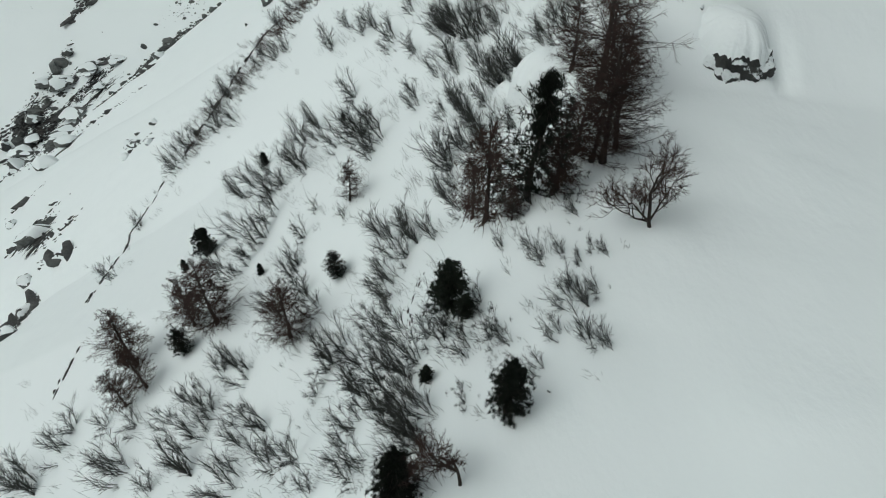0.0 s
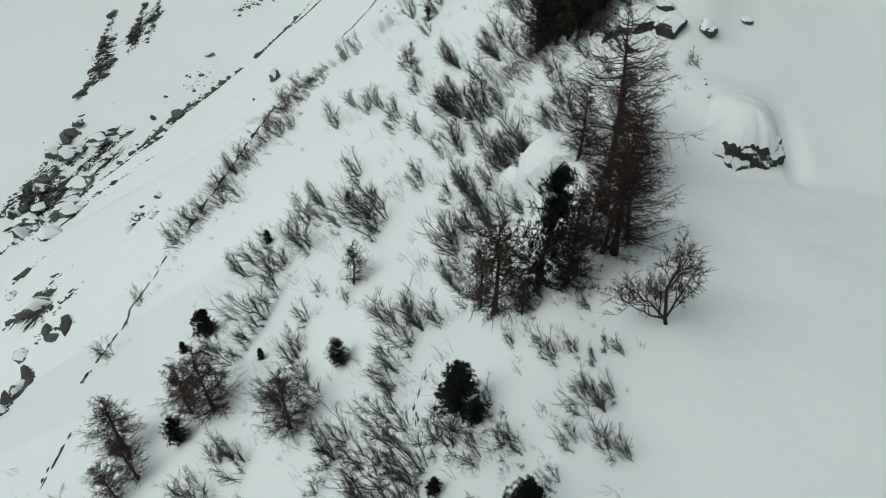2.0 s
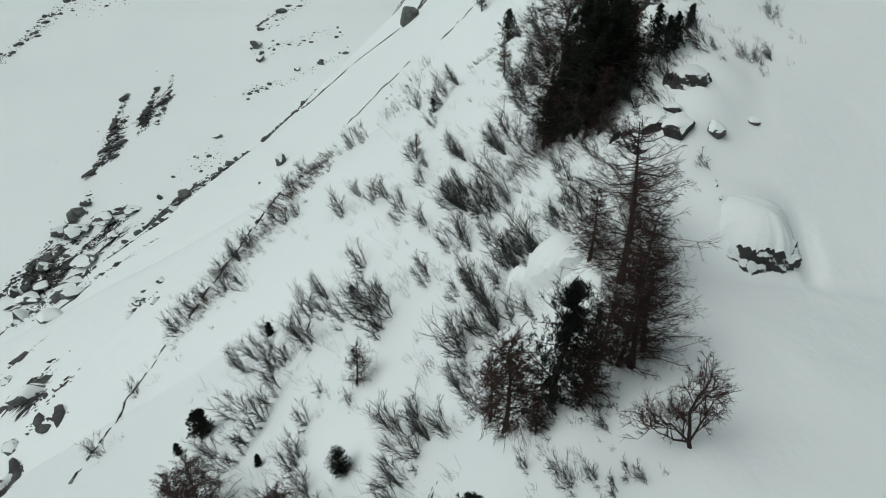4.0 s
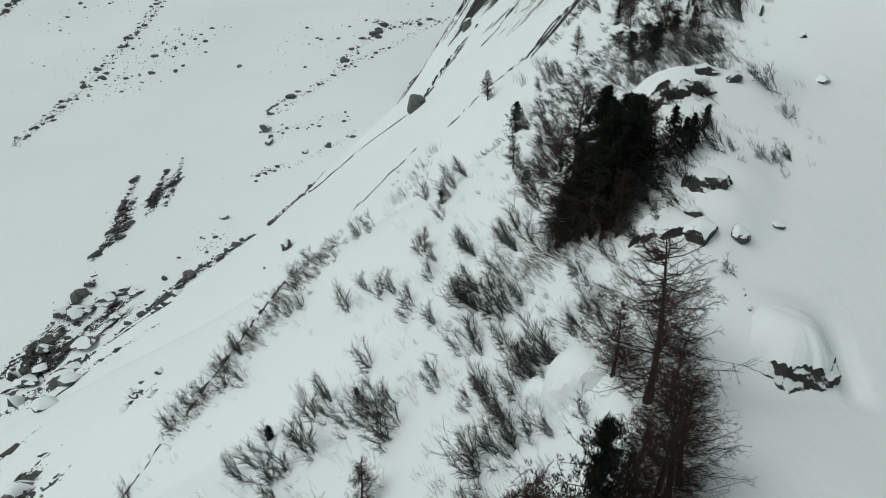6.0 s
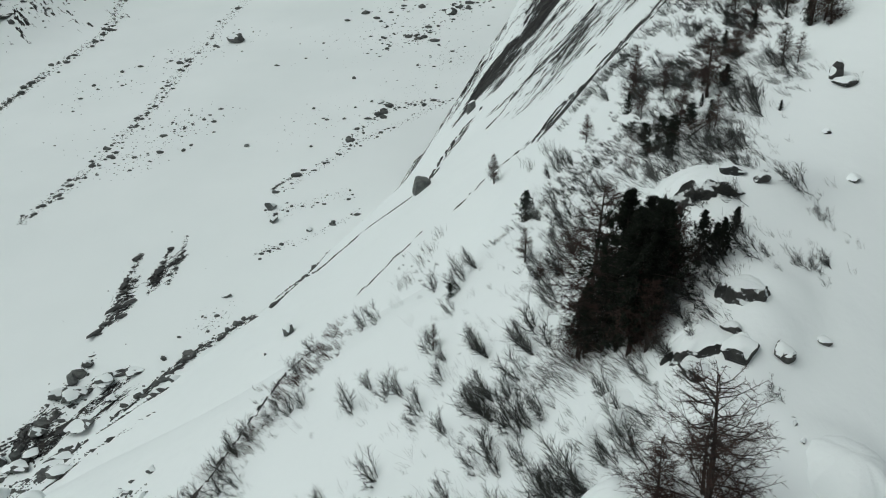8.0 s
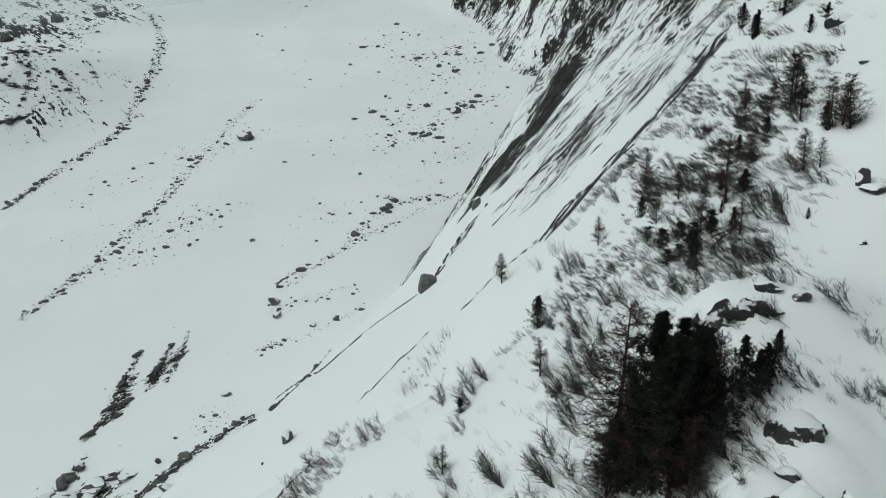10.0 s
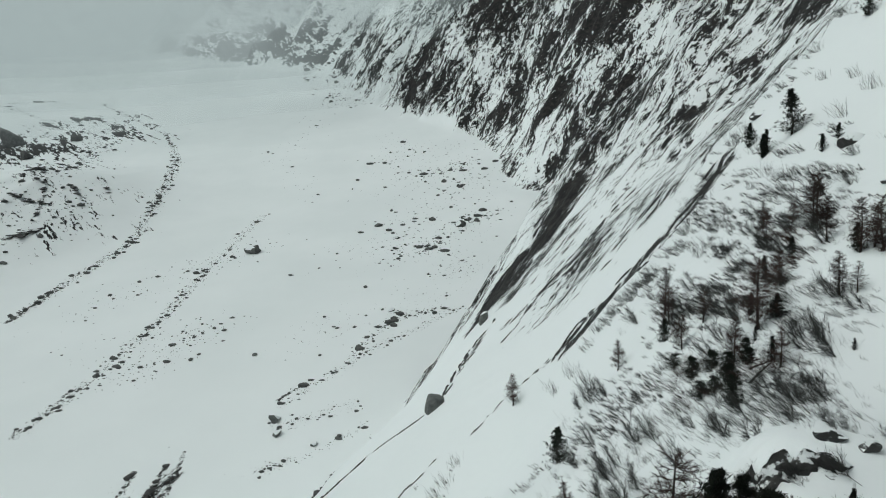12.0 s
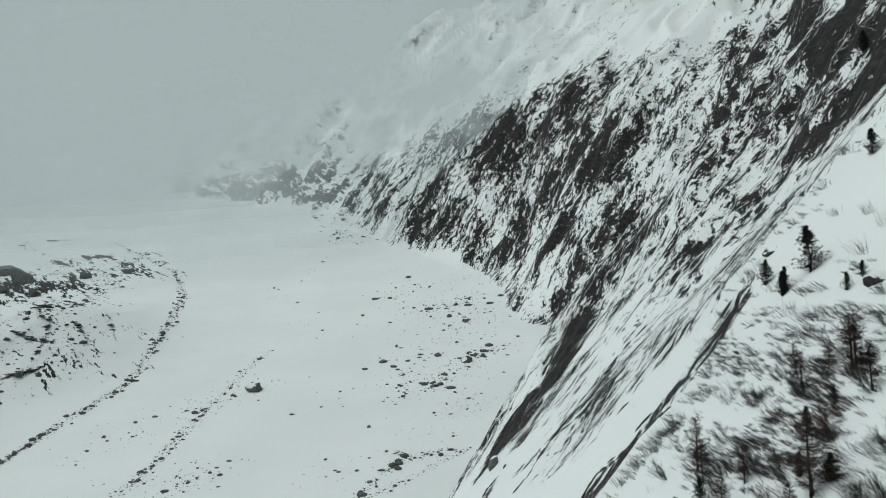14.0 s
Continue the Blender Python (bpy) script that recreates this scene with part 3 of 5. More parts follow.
def rock_band(seed, line, high, wide, gaps=0.3):
    """A broken rib of strata that breaks out of the snow along a line of ground points, slab by slab."""
    rng = random.Random(seed)
    root = new("rock_rib")
    root.matrix_basis = pose(line[0][0], line[0][1], gz(*line[0]))
    away = root.matrix_basis.translation
    for (x0, y0), (x1, y1) in zip(line, line[1:]):
        run = math.hypot(x1 - x0, y1 - y0)
        n = max(2, int(run / (wide * 0.8)))
        ang = math.atan2(y1 - y0, x1 - x0)
        for k in range(n):
            if rng.random() < gaps:
                continue
            t = (k + rng.uniform(0.2, 0.8)) / n
            x = x0 + (x1 - x0) * t + rng.gauss(0, wide * 0.28)
            y = y0 + (y1 - y0) * t + rng.gauss(0, wide * 0.28)
            ln, w, h = wide * rng.uniform(0.4, 1.6), wide * rng.uniform(0.08, 0.26), high * rng.uniform(0.3, 0.9)
            bm = bmesh.new()
            bmesh.ops.create_icosphere(bm, subdivisions=1, radius=1.0)
            dx, dy = math.cos(ang), math.sin(ang)
            grade = (gz(x + dx * ln, y + dy * ln) - gz(x - dx * ln, y - dy * ln)) / (2 * ln)
            zz = gz(x, y)
            for v in bm.verts:
                p = v.co * rng.uniform(0.6, 1.25)
                u = p.x * ln
                v.co = Vector((x + dx * u - dy * p.y * w, y + dy * u + dx * p.y * w, zz + grade * u + p.z * h)) - away
            me = bpy.data.meshes.new("slab")
            bm.to_mesh(me)
            bm.free()
            me.materials.append(M_ROCK_DARK)
            part("slab", me, root)
    return tagged(root, "broken dark rock rib showing through the snow", "rock rib", "rock ribs on the slope")


def debris(name, label, seed, spots, mat, long=1.0):
    """Many small stones strewn over the snow. Each spot: x, y, half width along, half width across, turn, count, size."""
    rng = random.Random(seed)
    base = bmesh.new()
    bmesh.ops.create_icosphere(base, subdivisions=1, radius=1.0)
    bv = np.array([v.co[:] for v in base.verts])
    bf = np.array([[v.index for v in f.verts] for f in base.faces])
    base.free()
    vs, fs, spot, nv = [], [], [], 0
    rs = np.random.RandomState(seed)
    for cx, cy, rx, ry, turn, count, size in spots:
        c, s = math.cos(radians(turn)), math.sin(radians(turn))
        for _ in range(int(count)):
            u, v = rng.gauss(0, 0.5) * rx if rx < 3 * ry else rng.uniform(-1, 1) * rx, rng.gauss(0, 0.5) * ry
            x, y = cx + u * c - v * s, cy + u * s + v * c
            r = size * min(2.6, 0.24 * rng.random() ** -0.6)
            p = bv * (0.7 + 0.5 * rs.rand(len(bv), 1)) * np.array([rng.uniform(0.7, 1.5), rng.uniform(0.7, 1.3), rng.uniform(0.4, 0.8)]) * r
            if long > 1:
                p = p * np.array([rng.uniform(1, long), 0.8, 0.5])
                q = radians(turn + rng.gauss(0, 16))
                p = np.stack([p[:, 0] * math.cos(q) - p[:, 1] * math.sin(q), p[:, 0] * math.sin(q) + p[:, 1] * math.cos(q), p[:, 2]], -1)
            vs.append(p + np.array([x, y, 0.1 * r]))
            spot.append((x, y))
            fs.append(bf + nv)
            nv += len(bv)
    co, spot = np.concatenate(vs), np.array(spot)
    co[:, 2] += np.repeat(ground_z(spot[:, 0], spot[:, 1]), len(bv))
    me = bpy.data.meshes.new(name)
    me.from_pydata(co.tolist(), [], np.concatenate(fs).tolist())
    me.materials.append(mat)
    return tagged(new(name, me), label, "stones", kind="stuff")


# ---- distance: cloud hanging in the head of the valley ----
def make_cloud_material(name, density, scale, seed_z, low, high):
    m = bpy.data.materials.new(name)
    m.use_nodes = True
    nt = m.node_tree
    nt.nodes.clear()
    out = nt.nodes.new("ShaderNodeOutputMaterial")
    geo = nt.nodes.new("ShaderNodeNewGeometry")
    co = nt.nodes.new("ShaderNodeTexCoord")
    sep = nt.nodes.new("ShaderNodeSeparateXYZ")
    nt.links.new(co.outputs["UV"], sep.inputs[0])
    # fades out towards every border of the bank
    u, v = sep.outputs["X"], sep.outputs["Y"]
    fu = math_node(nt, "MULTIPLY", math_node(nt, "MULTIPLY", u, math_node(nt, "SUBTRACT", 1.0, u)), 4.0)
    fv = math_node(nt, "MULTIPLY", math_node(nt, "MULTIPLY", v, math_node(nt, "SUBTRACT", 1.0, v)), 4.0)
    rim = math_node(nt, "MULTIPLY", fu, fv)
    n = noise_tex(nt, mapped(nt, geo.outputs["Position"], (1, 1, 1.3), (0, 0, seed_z)), scale, 5.0, 0.5)
    a = math_node(nt, "MULTIPLY", math_node(nt, "MULTIPLY", ramp(nt, n, [(low, (0, 0, 0)), (high, (1, 1, 1))]), rim), density)
    a = math_node(nt, "MINIMUM", a, 1.0)
    clear = nt.nodes.new("ShaderNodeBsdfTransparent")
    # unlit: an even grey emission stands in for daylight on the cloud
    cloud_glow = nt.nodes.new("ShaderNodeEmission")
    cloud_glow.inputs[0].default_value = (0.50, 0.545, 0.545, 1)
    cloud_glow.inputs[1].default_value = 1.0
    mix = nt.nodes.new("ShaderNodeMixShader")
    nt.links.new(a, mix.inputs[0])
    nt.links.new(clear.outputs[0], mix.inputs[1])
    nt.links.new(cloud_glow.outputs[0], mix.inputs[2])
    nt.links.new(mix.outputs[0], out.inputs[0])
    return m


def sheet(name, origin, across, up, n, sag, mat, label, kind):
    """A gently billowing surface of cloud between four corners, with UVs for its soft border."""
    o, a, u = Vector(origin), Vector(across), Vector(up)
    nrm = a.cross(u).normalized()
    bm = bmesh.new()
    lay = bm.loops.layers.uv.new("UVMap")
    grid = [[bm.verts.new(o + a * (i / n) + u * (j / n) + nrm * sag * noise.noise(Vector((i * 0.35, j * 0.35, len(name))))) for i in range(n + 1)] for j in range(n + 1)]
    for j in range(n):
        for i in range(n):
            f = bm.faces.new((grid[j][i], grid[j][i + 1], grid[j + 1][i + 1], grid[j + 1][i]))
            f.smooth = True
            for lp, (p, q) in zip(f.loops, ((i, j), (i + 1, j), (i + 1, j + 1), (i, j + 1))):
                lp[lay].uv = (p / n, q / n)
    me = bpy.data.meshes.new(name)
    bm.to_mesh(me)
    bm.free()
    me.materials.append(mat)
    ob = new(name, me)
    ob.visible_shadow = False
    return tagged(ob, label, "cloud", kind=kind)


def make_backdrop_material():
    m = bpy.data.materials.new("cloud_grey")
    m.use_nodes = True
    nt = m.node_tree
    nt.nodes.clear()
    out = nt.nodes.new("ShaderNodeOutputMaterial")
    em = nt.nodes.new("ShaderNodeEmission")
    pos = nt.nodes.new("ShaderNodeNewGeometry").outputs["Position"]
    n = noise_tex(nt, mapped(nt, pos, (1, 1, 1.6)), 0.0012, 4.0)
    nt.links.new(ramp(nt, n, [(0.3, (0.42, 0.46, 0.465)), (0.7, (0.50, 0.54, 0.54))]), em.inputs[0])
    nt.links.new(em.outputs[0], out.inputs[0])
    return m


def backdrop_wall():
    """A wide arc of grey cloud closing the valley, far behind the mountains."""
    bm = bmesh.new()
    rows = []
    for j in range(7):
        rows.append([bm.verts.new((4250 * math.sin(radians(a)), 4250 * math.cos(radians(a)), -500 + 470 * j)) for a in range(-90, 61, 5)])
    for lo, hi in zip(rows, rows[1:]):
        for k in range(len(lo) - 1):
            bm.faces.new((lo[k], lo[k + 1], hi[k + 1], hi[k])).smooth = True
    me = bpy.data.meshes.new("backdrop")
    bm.to_mesh(me)
    bm.free()
    me.materials.append(make_backdrop_material())
    return tagged(new("backdrop", me), "flat grey cloud filling the head of the valley", "cloud", kind="structure")


backdrop_wall()
M_CLOUD = make_cloud_material("cloud_bank", 0.75, 0.0026, 0.4, 0.28, 0.62)
for k in range(7):
    far = 1900 + 330 * k
    sheet("cloud_bank", (-3300, far - 250, 150 + 0.12 * far), (3300 - 0.10 * far, 350, 0), (60, 260, 1500 + 80 * k), 14, 140, M_CLOUD, "soft grey cloud bank hanging in front of the mountain", "stuff")
M_HIGH_CLOUD = make_cloud_material("high_cloud", 1.5, 0.0032, 2.1, 0.36, 0.62)
sheet("cloud_bank", (-1500, 1950, 760), (1950, 450, 0), (0, 250, 1100), 16, 140, M_HIGH_CLOUD, "torn grey cloud drifting along the ridge", "stuff")
sheet("cloud_bank", (-1900, 2500, 880), (2300, 500, 0), (0, 250, 1300), 16, 140, M_HIGH_CLOUD, "torn grey cloud drifting along the ridge", "stuff")


# ---- conifers and larches, bases on the slope: x, y, height ----
LARCHES_A = [
    (5.6, 40.9, 3.8), (8.9, 42.9, 6.2), (9.4, 43.6, 8.8), (3.7, 43.9, 11.3), (-39.1, 45.8, 7.5), (-17, 46.9, 10), 
    (-36.5, 47.4, 8.6), (2.8, 47.9, 7.4), (11.6, 48.3, 8.6), (-40.1, 52.5, 11.1), (-28, 53.5, 11.8), (-31.6, 54.7, 9.2), 
    (13.2, 63.1, 8.5), (17.2, 63.3, 8.2), (-12, 66.7, 7), (16.8, 81.4, 8.5), (15.7, 83.7, 11), (20.2, 85.3, 10.6), (14.8, 90.4, 11.8), (12.3, 93.3, 9.2),
    (14.1, 98.4, 18.7), (11.3, 125.6, 3.9), (-6.9, 126.1, 5.8), (37.3, 126.1, 6.1), (35.2, 136.3, 7.5), (9.8, 136.6, 7.3), (54.9, 139.8, 5.2), (53.2, 141.6, 7.3),
]
LARCHES_B = [
    (42.3, 145.1, 12.4), (62.9, 146.8, 9.4), (62.6, 149.2, 7.9), (60.9, 150.2, 9.6), (51.1, 157, 6.7), (35.3, 161.8, 6.8), (62.4, 163.8, 9.3), (40.1, 164.5, 6.6),
    (65.9, 175.2, 11.2), (65.9, 176.1, 10.6), (38.3, 180.5, 8.6), (59.3, 182.3, 8.2), (64.5, 182.8, 6.5), (29, 186.9, 7.6), (39.6, 187.7, 11), (63.6, 194, 6.9),
    (11.6, 271.9, 12),
]
LARCHES_ALL = LARCHES_A + LARCHES_B
CONIFERS_A = [
    (7.2, 43.9, 12.3), (16.4, 83.9, 15.7), (17.9, 84.8, 13.7), (19.3, 86, 10), (14.9, 86.4, 9.1), (16.7, 90.4, 15.3), (28.4, 92.2, 3),
    (29, 92.8, 2.7), (46.3, 124.7, 1.8), (37.4, 129.2, 3.7), 
    (39.9, 140.6, 2.6), (-4, 142.9, 3.6), (45.4, 145.6, 4.2), (60.8, 150.6, 5.1), (44, 152.6, 4.2),
    (51.7, 165.7, 4.7), (58.1, 168.5, 3.8), (12.9, 169, 8), (35.3, 173.2, 4.9), (85.7, 213, 4.8), (90, 213.6, 4.2), (91.4, 242.1, 13.7),
]
CONIFERS_B = [
    (84.3, 244.8, 7.3), (85.5, 245.6, 7.6), (88.5, 265.1, 8.3), (130.3, 274.3, 9.1), (281.5, 532, 15.4),
]
CLUMP = [
    (23.5, 88.5, 6), (24.5, 87.4, 5), (19.2, 92.0, 10), (21, 90.5, 6.5), (26, 88.5, 4.5), (15.4, 97.4, 10), (13.1, 92, 9), (14.0, 89.0, 11), (12.6, 96, 8),
]
CONIFERS_ALL = CONIFERS_A + CONIFERS_B + CLUMP
BUSHY_PINES = [
    (-2.7, 17.4, 5.6), (3.8, 22.1, 5), (-1.1, 25.8, 1.7), (1.5, 30.9, 2.6), (0.3, 32.5, 5.4), (-32.3, 51.1, 4.9), (-12.1, 53.5, 4.2), (-23, 58.9, 2),
    (-37.2, 67.9, 2.5), (-34.6, 70.4, 5.6), (-16, 92.3, 1.8), (-30.8, 94.4, 3.1),
]
BUSHY_CLUMP = [
    (32.1, 129.9, 3.0), (30.4, 131.0, 2.8), (33.6, 134.5, 3.2), (29.7, 134.9, 3.0), (33.5, 141.3, 3.4), (35.4, 131.8, 2.6), (32.2, 146, 3.6), (32.4, 156.6, 3.2), (29.6, 122, 2.6), (45.4, 145.3, 3.2), (36.8, 136.5, 2.8), (31.2, 126.8, 2.4),
]
BENT = [
    (16, 38.1, 9.2), (15.7, 40.9, 4.3), (1, 17.4, 6.3),
]
WIDE_LARCHES = [(15.2, 58.5, 17), (13.7, 46.7, 13.3), (15.3, 48.8, 10.5), (12.7, 47, 9.5), (16.6, 57.2, 9)]
set_out([larch(111, 0.38, 0.1, 20, 0.5), larch(112, 0.33, 0.1, 20, 0.5), larch(113, 0.35, 0.06, 20, 0.5)], WIDE_LARCHES,
        "leafless larch with a broad spreading crown", "larch tree", "larches on the slope", seed=15, even=True)
set_out([larch(101), larch(102, 0.31), larch(103, 0.23, 0.2), larch(104, 0.33, 0.08), larch(105, 0.27)], LARCHES_ALL,
        "leafless reddish brown larch standing in the snow", "larch tree", "larches on the slope", seed=5)
set_out([pine(201), pine(202, 0.34), pine(203, 0.25), pine(204, 0.30)], CONIFERS_ALL,
        "dense dark green conifer standing in the snow", "conifer tree", "dark conifers on the slope", seed=6)
set_out([pine(211, 0.34, 0.02, 1.2, True), pine(212, 0.29, 0.02, 1.2, True), pine(213, 0.38, 0.02, 1.2, True)], BUSHY_PINES,
        "squat bushy dark mountain pine in the snow", "pine tree", "bushy pines on the slope", seed=16)
set_out([pine(221, 0.62, 0.0, 1.3, True), pine(222, 0.75, 0.0, 1.3, True)], BUSHY_CLUMP,
        "low spreading dark dwarf pine among bare scrub", "pine tree", "bushy pines on the slope", seed=17)
set_out([bent_tree(301), bent_tree(302), bent_tree(303)], BENT,
        "small bare wind-bent tree beside the snowfield", "bare tree", "bent trees", seed=7, tilt=0.1, even=True)


# ---- leafless shrubs: x, y, height ----
SHRUBS_A = [
    (-0.8, 19.1, 2.4), (-5.7, 19.5, 1.6), (-2.1, 20.1, 2.4), (-5, 20.3, 1.8), (-8.8, 20.6, 1.7), (-1.5, 20.8, 2.6), (-3, 22.2, 2.1), (-0.8, 22.3, 2.3),
    (-6.6, 22.6, 1.9), (-2.3, 22.7, 2.3), (1.4, 23, 0.9), (-1.6, 24, 2.3), (1.3, 24.2, 0.6), (-3.9, 24.3, 2.2), (-6.6, 25, 2.1), (6.3, 25.1, 1.4),
    (-5.7, 25.5, 2.1), (-3.2, 25.5, 2.6), (-12.1, 26.6, 2.6), (10.8, 26.7, 1.6), (9.8, 27.1, 2), (-2.5, 27.3, 2.3), (4.5, 27.3, 1.4), (7.7, 27.8, 1.6),
    (1.8, 27.9, 2.1), (-1.7, 27.9, 2.2), (3.3, 28, 1.6), (4.1, 28.4, 1.6), (0.3, 29, 2.1), (-6.3, 29.1, 2.4), (-14.2, 29.4, 2.4), (-5.3, 29.5, 2.6),
]
SHRUBS_B = [
    (-19.6, 29.7, 3.1), (-4, 30, 2.9), (-1, 30.1, 2.2), (0.7, 30.1, 1.7), (-15.8, 30.3, 2.9), (10, 30.4, 1.9), (-2.7, 30.7, 2.8), (8.9, 30.8, 1.8),
    (-21.4, 31.2, 3.5), (10.9, 31.5, 1.6), (2.7, 31.6, 1.6), (9.4, 32.1, 1.6), (-30.8, 32.7, 2.5), (-26.1, 33.4, 4), (-20.3, 34.7, 3), (-3.4, 34.8, 2.5),
    (10.2, 34.9, 1.2), (-7.2, 35.2, 2.9), (7.4, 35.2, 1.6), (12.2, 35.5, 1.2), (9.1, 35.6, 1.4), (-17.9, 35.7, 2.9), (-5, 35.7, 2.4), (-35.7, 36, 3.3),
    (11.3, 36.1, 1.2), (6.7, 36.6, 1.4), (-12.3, 36.7, 1.7), (-37.1, 37.2, 3.7), (4.7, 37.5, 1.2), (-50.3, 38, 4.3), (-27.2, 38.3, 3.1), (-21.2, 38.3, 2.2),
]
SHRUBS_C = [
    (-25.4, 38.4, 3), (-53.8, 39.3, 4.3), (-11.5, 39.4, 2.6), (10.6, 40.1, 1.4), (-25.2, 40.4, 3), (-11.1, 40.7, 3.2), (6.7, 40.9, 1.6), (-31.3, 41, 2.3),
    (-4.9, 41, 2.8), (-9.9, 41.4, 3.4), (-36.4, 41.9, 2.4), (-27.8, 42, 3), (5.9, 42, 1.6), (7.3, 42.3, 1.4), (-47.9, 42.5, 3.4), (-7, 43.2, 2.4),
    (-21.6, 43.4, 2.9), (-41.2, 43.4, 2.5), (-47, 44.4, 3.4), (-5.4, 45.3, 2.9), (-24.9, 45.4, 2.9), (-23.5, 45.6, 2.5), (-4.9, 47.9, 2.9), (-14.2, 49.4, 2.9),
    (-6.3, 50.1, 3), (-18.6, 50.6, 2.3), (-3.8, 50.8, 2.9), (-0.8, 51.6, 3), (-15.7, 52.5, 2.9), (-2.7, 52.7, 3.1), (2.1, 53, 2.9), (-20.5, 53, 2.3),
]
SHRUBS_D = [
    (-5.2, 53.8, 3.6), (-18, 56.1, 2.9), (-4.1, 56.4, 2.9), (-6.7, 56.6, 3.3), (-17.5, 57.5, 2.6), (0.4, 58, 2.4), (1.7, 58.7, 2.4), (-27.3, 59.4, 3.2),
    (-25.3, 61.5, 3.1), (-17.5, 62.4, 2.6), (1.1, 62.6, 3.1), (-30, 63.1, 3.3), (-12.2, 63.3, 1.4), (4.7, 63.7, 3), (3.1, 64.4, 3.7), (0.9, 64.5, 3.8),
    (-24.9, 64.7, 3.1), (-24, 66.7, 3.9), (-16.8, 67.9, 1.5), (3.9, 69.3, 2.5), (13.7, 69.8, 3.5), (9.7, 70.3, 2.2), (12.4, 71.1, 3.1), (-28.8, 71.4, 3.3),
    (-23.4, 71.5, 3.9), (5.3, 71.7, 3.1), (26.3, 71.8, 1.5), (11.5, 72, 2.1), (9.2, 73, 4.3), (7.9, 73.3, 2.9), (3.3, 73.3, 2.8), (6.8, 74.3, 3),
]
SHRUBS_E = [
    (0.6, 74.9, 2.6), (2.5, 75, 3.2), (-9.9, 75.7, 4.3), (13.7, 75.8, 2.6), (6.4, 76.7, 3), (18.2, 77.3, 2.5), (16.1, 77.5, 2.6), (-8.7, 77.8, 4.3),
    (20.7, 78.9, 2.5), (13.2, 79.7, 3.3), (-24.2, 79.9, 2.5), (-57.2, 80.3, 3.2), (-20.2, 81.1, 4.3), (20.2, 81.9, 3.1), (22.6, 82.3, 3.1), (-11.9, 82.6, 4.3),
    (-3.3, 82.7, 3), (4.9, 82.9, 3.2), (24.2, 83.7, 2.6), (-22.5, 84.9, 4.2), (2.3, 84.9, 2.7), (-32.6, 85, 3.6), (-30.1, 85.7, 4.3), (25.7, 86.1, 2.8),
    (-4.3, 86.5, 2.8), (21.8, 87.3, 2.4), (36, 87.4, 1.7), (23.9, 87.5, 2.3), (34.8, 87.6, 1.9), (37.7, 88, 1.7), (-0.5, 88.6, 2.8), (29.9, 88.7, 2.7),
]
SHRUBS_F = [
    (31.3, 88.9, 1.6), (7.7, 89.1, 3.3), (1.4, 89.1, 3.9), (6.2, 89.1, 4.1), (5.4, 89.4, 3.9), (27.4, 89.5, 2.1), (-19.9, 90.6, 3.3), (29.4, 90.8, 2.9),
    (-30.1, 91.8, 3.6), (3.9, 92.5, 4.3), (40, 94.8, 2), (30.2, 96.2, 2.5), (26, 96.8, 2), (2, 96.8, 4.3), (23.6, 98.4, 2.3), (38.9, 98.4, 2.7),
    (37, 99.2, 2.4), (-14.6, 99.3, 4.3), (4.6, 99.8, 3.5), (-4.4, 101.1, 3.2), (33.3, 101.6, 1.6), (2.4, 101.8, 3.8), (6.3, 101.9, 4.2), (-0.3, 102.1, 3.1),
    (32.3, 102.5, 2.4), (1.4, 102.8, 3.7), (10.4, 103.8, 3.4), (25.9, 104.2, 3), (-63, 104.5, 3), (8.2, 105.9, 4.3), (-9, 107.1, 2.5), (31.2, 108.3, 2.5),
]
SHRUBS_G = [
    (-8.2, 109.9, 4.1), (7, 111.8, 3), (9.1, 111.8, 4.3), (34, 112.7, 2.6), (36, 112.7, 2.9), (2.1, 113.4, 4.3), (12.3, 113.5, 3.6), (37.5, 113.8, 2.6),
    (-5, 114.7, 3.2), (26.6, 115.8, 3.3), (34.1, 116.3, 3), (12.4, 116.8, 4.1), (0.8, 116.9, 3.2), (29.1, 118.1, 3), (32.7, 118.2, 3), (-56.1, 118.5, 4.3),
    (37.9, 118.6, 2.5), (-58.9, 119, 4.3), (-14.7, 119.6, 3.5), (-4.6, 119.7, 2.5), (26.9, 119.9, 2.5), (14.6, 120.8, 4.1), (-43.2, 120.8, 4.3), (23.3, 121.8, 3.2),
    (17.2, 122, 4.1), (14.2, 122.2, 3.8), (-47.9, 122.6, 4.3), (-55.5, 122.8, 4.3), (-21.4, 122.9, 4.3), (43.6, 124.3, 2.9), (-52.9, 124.4, 4.3), (16.3, 124.9, 4.3),
]
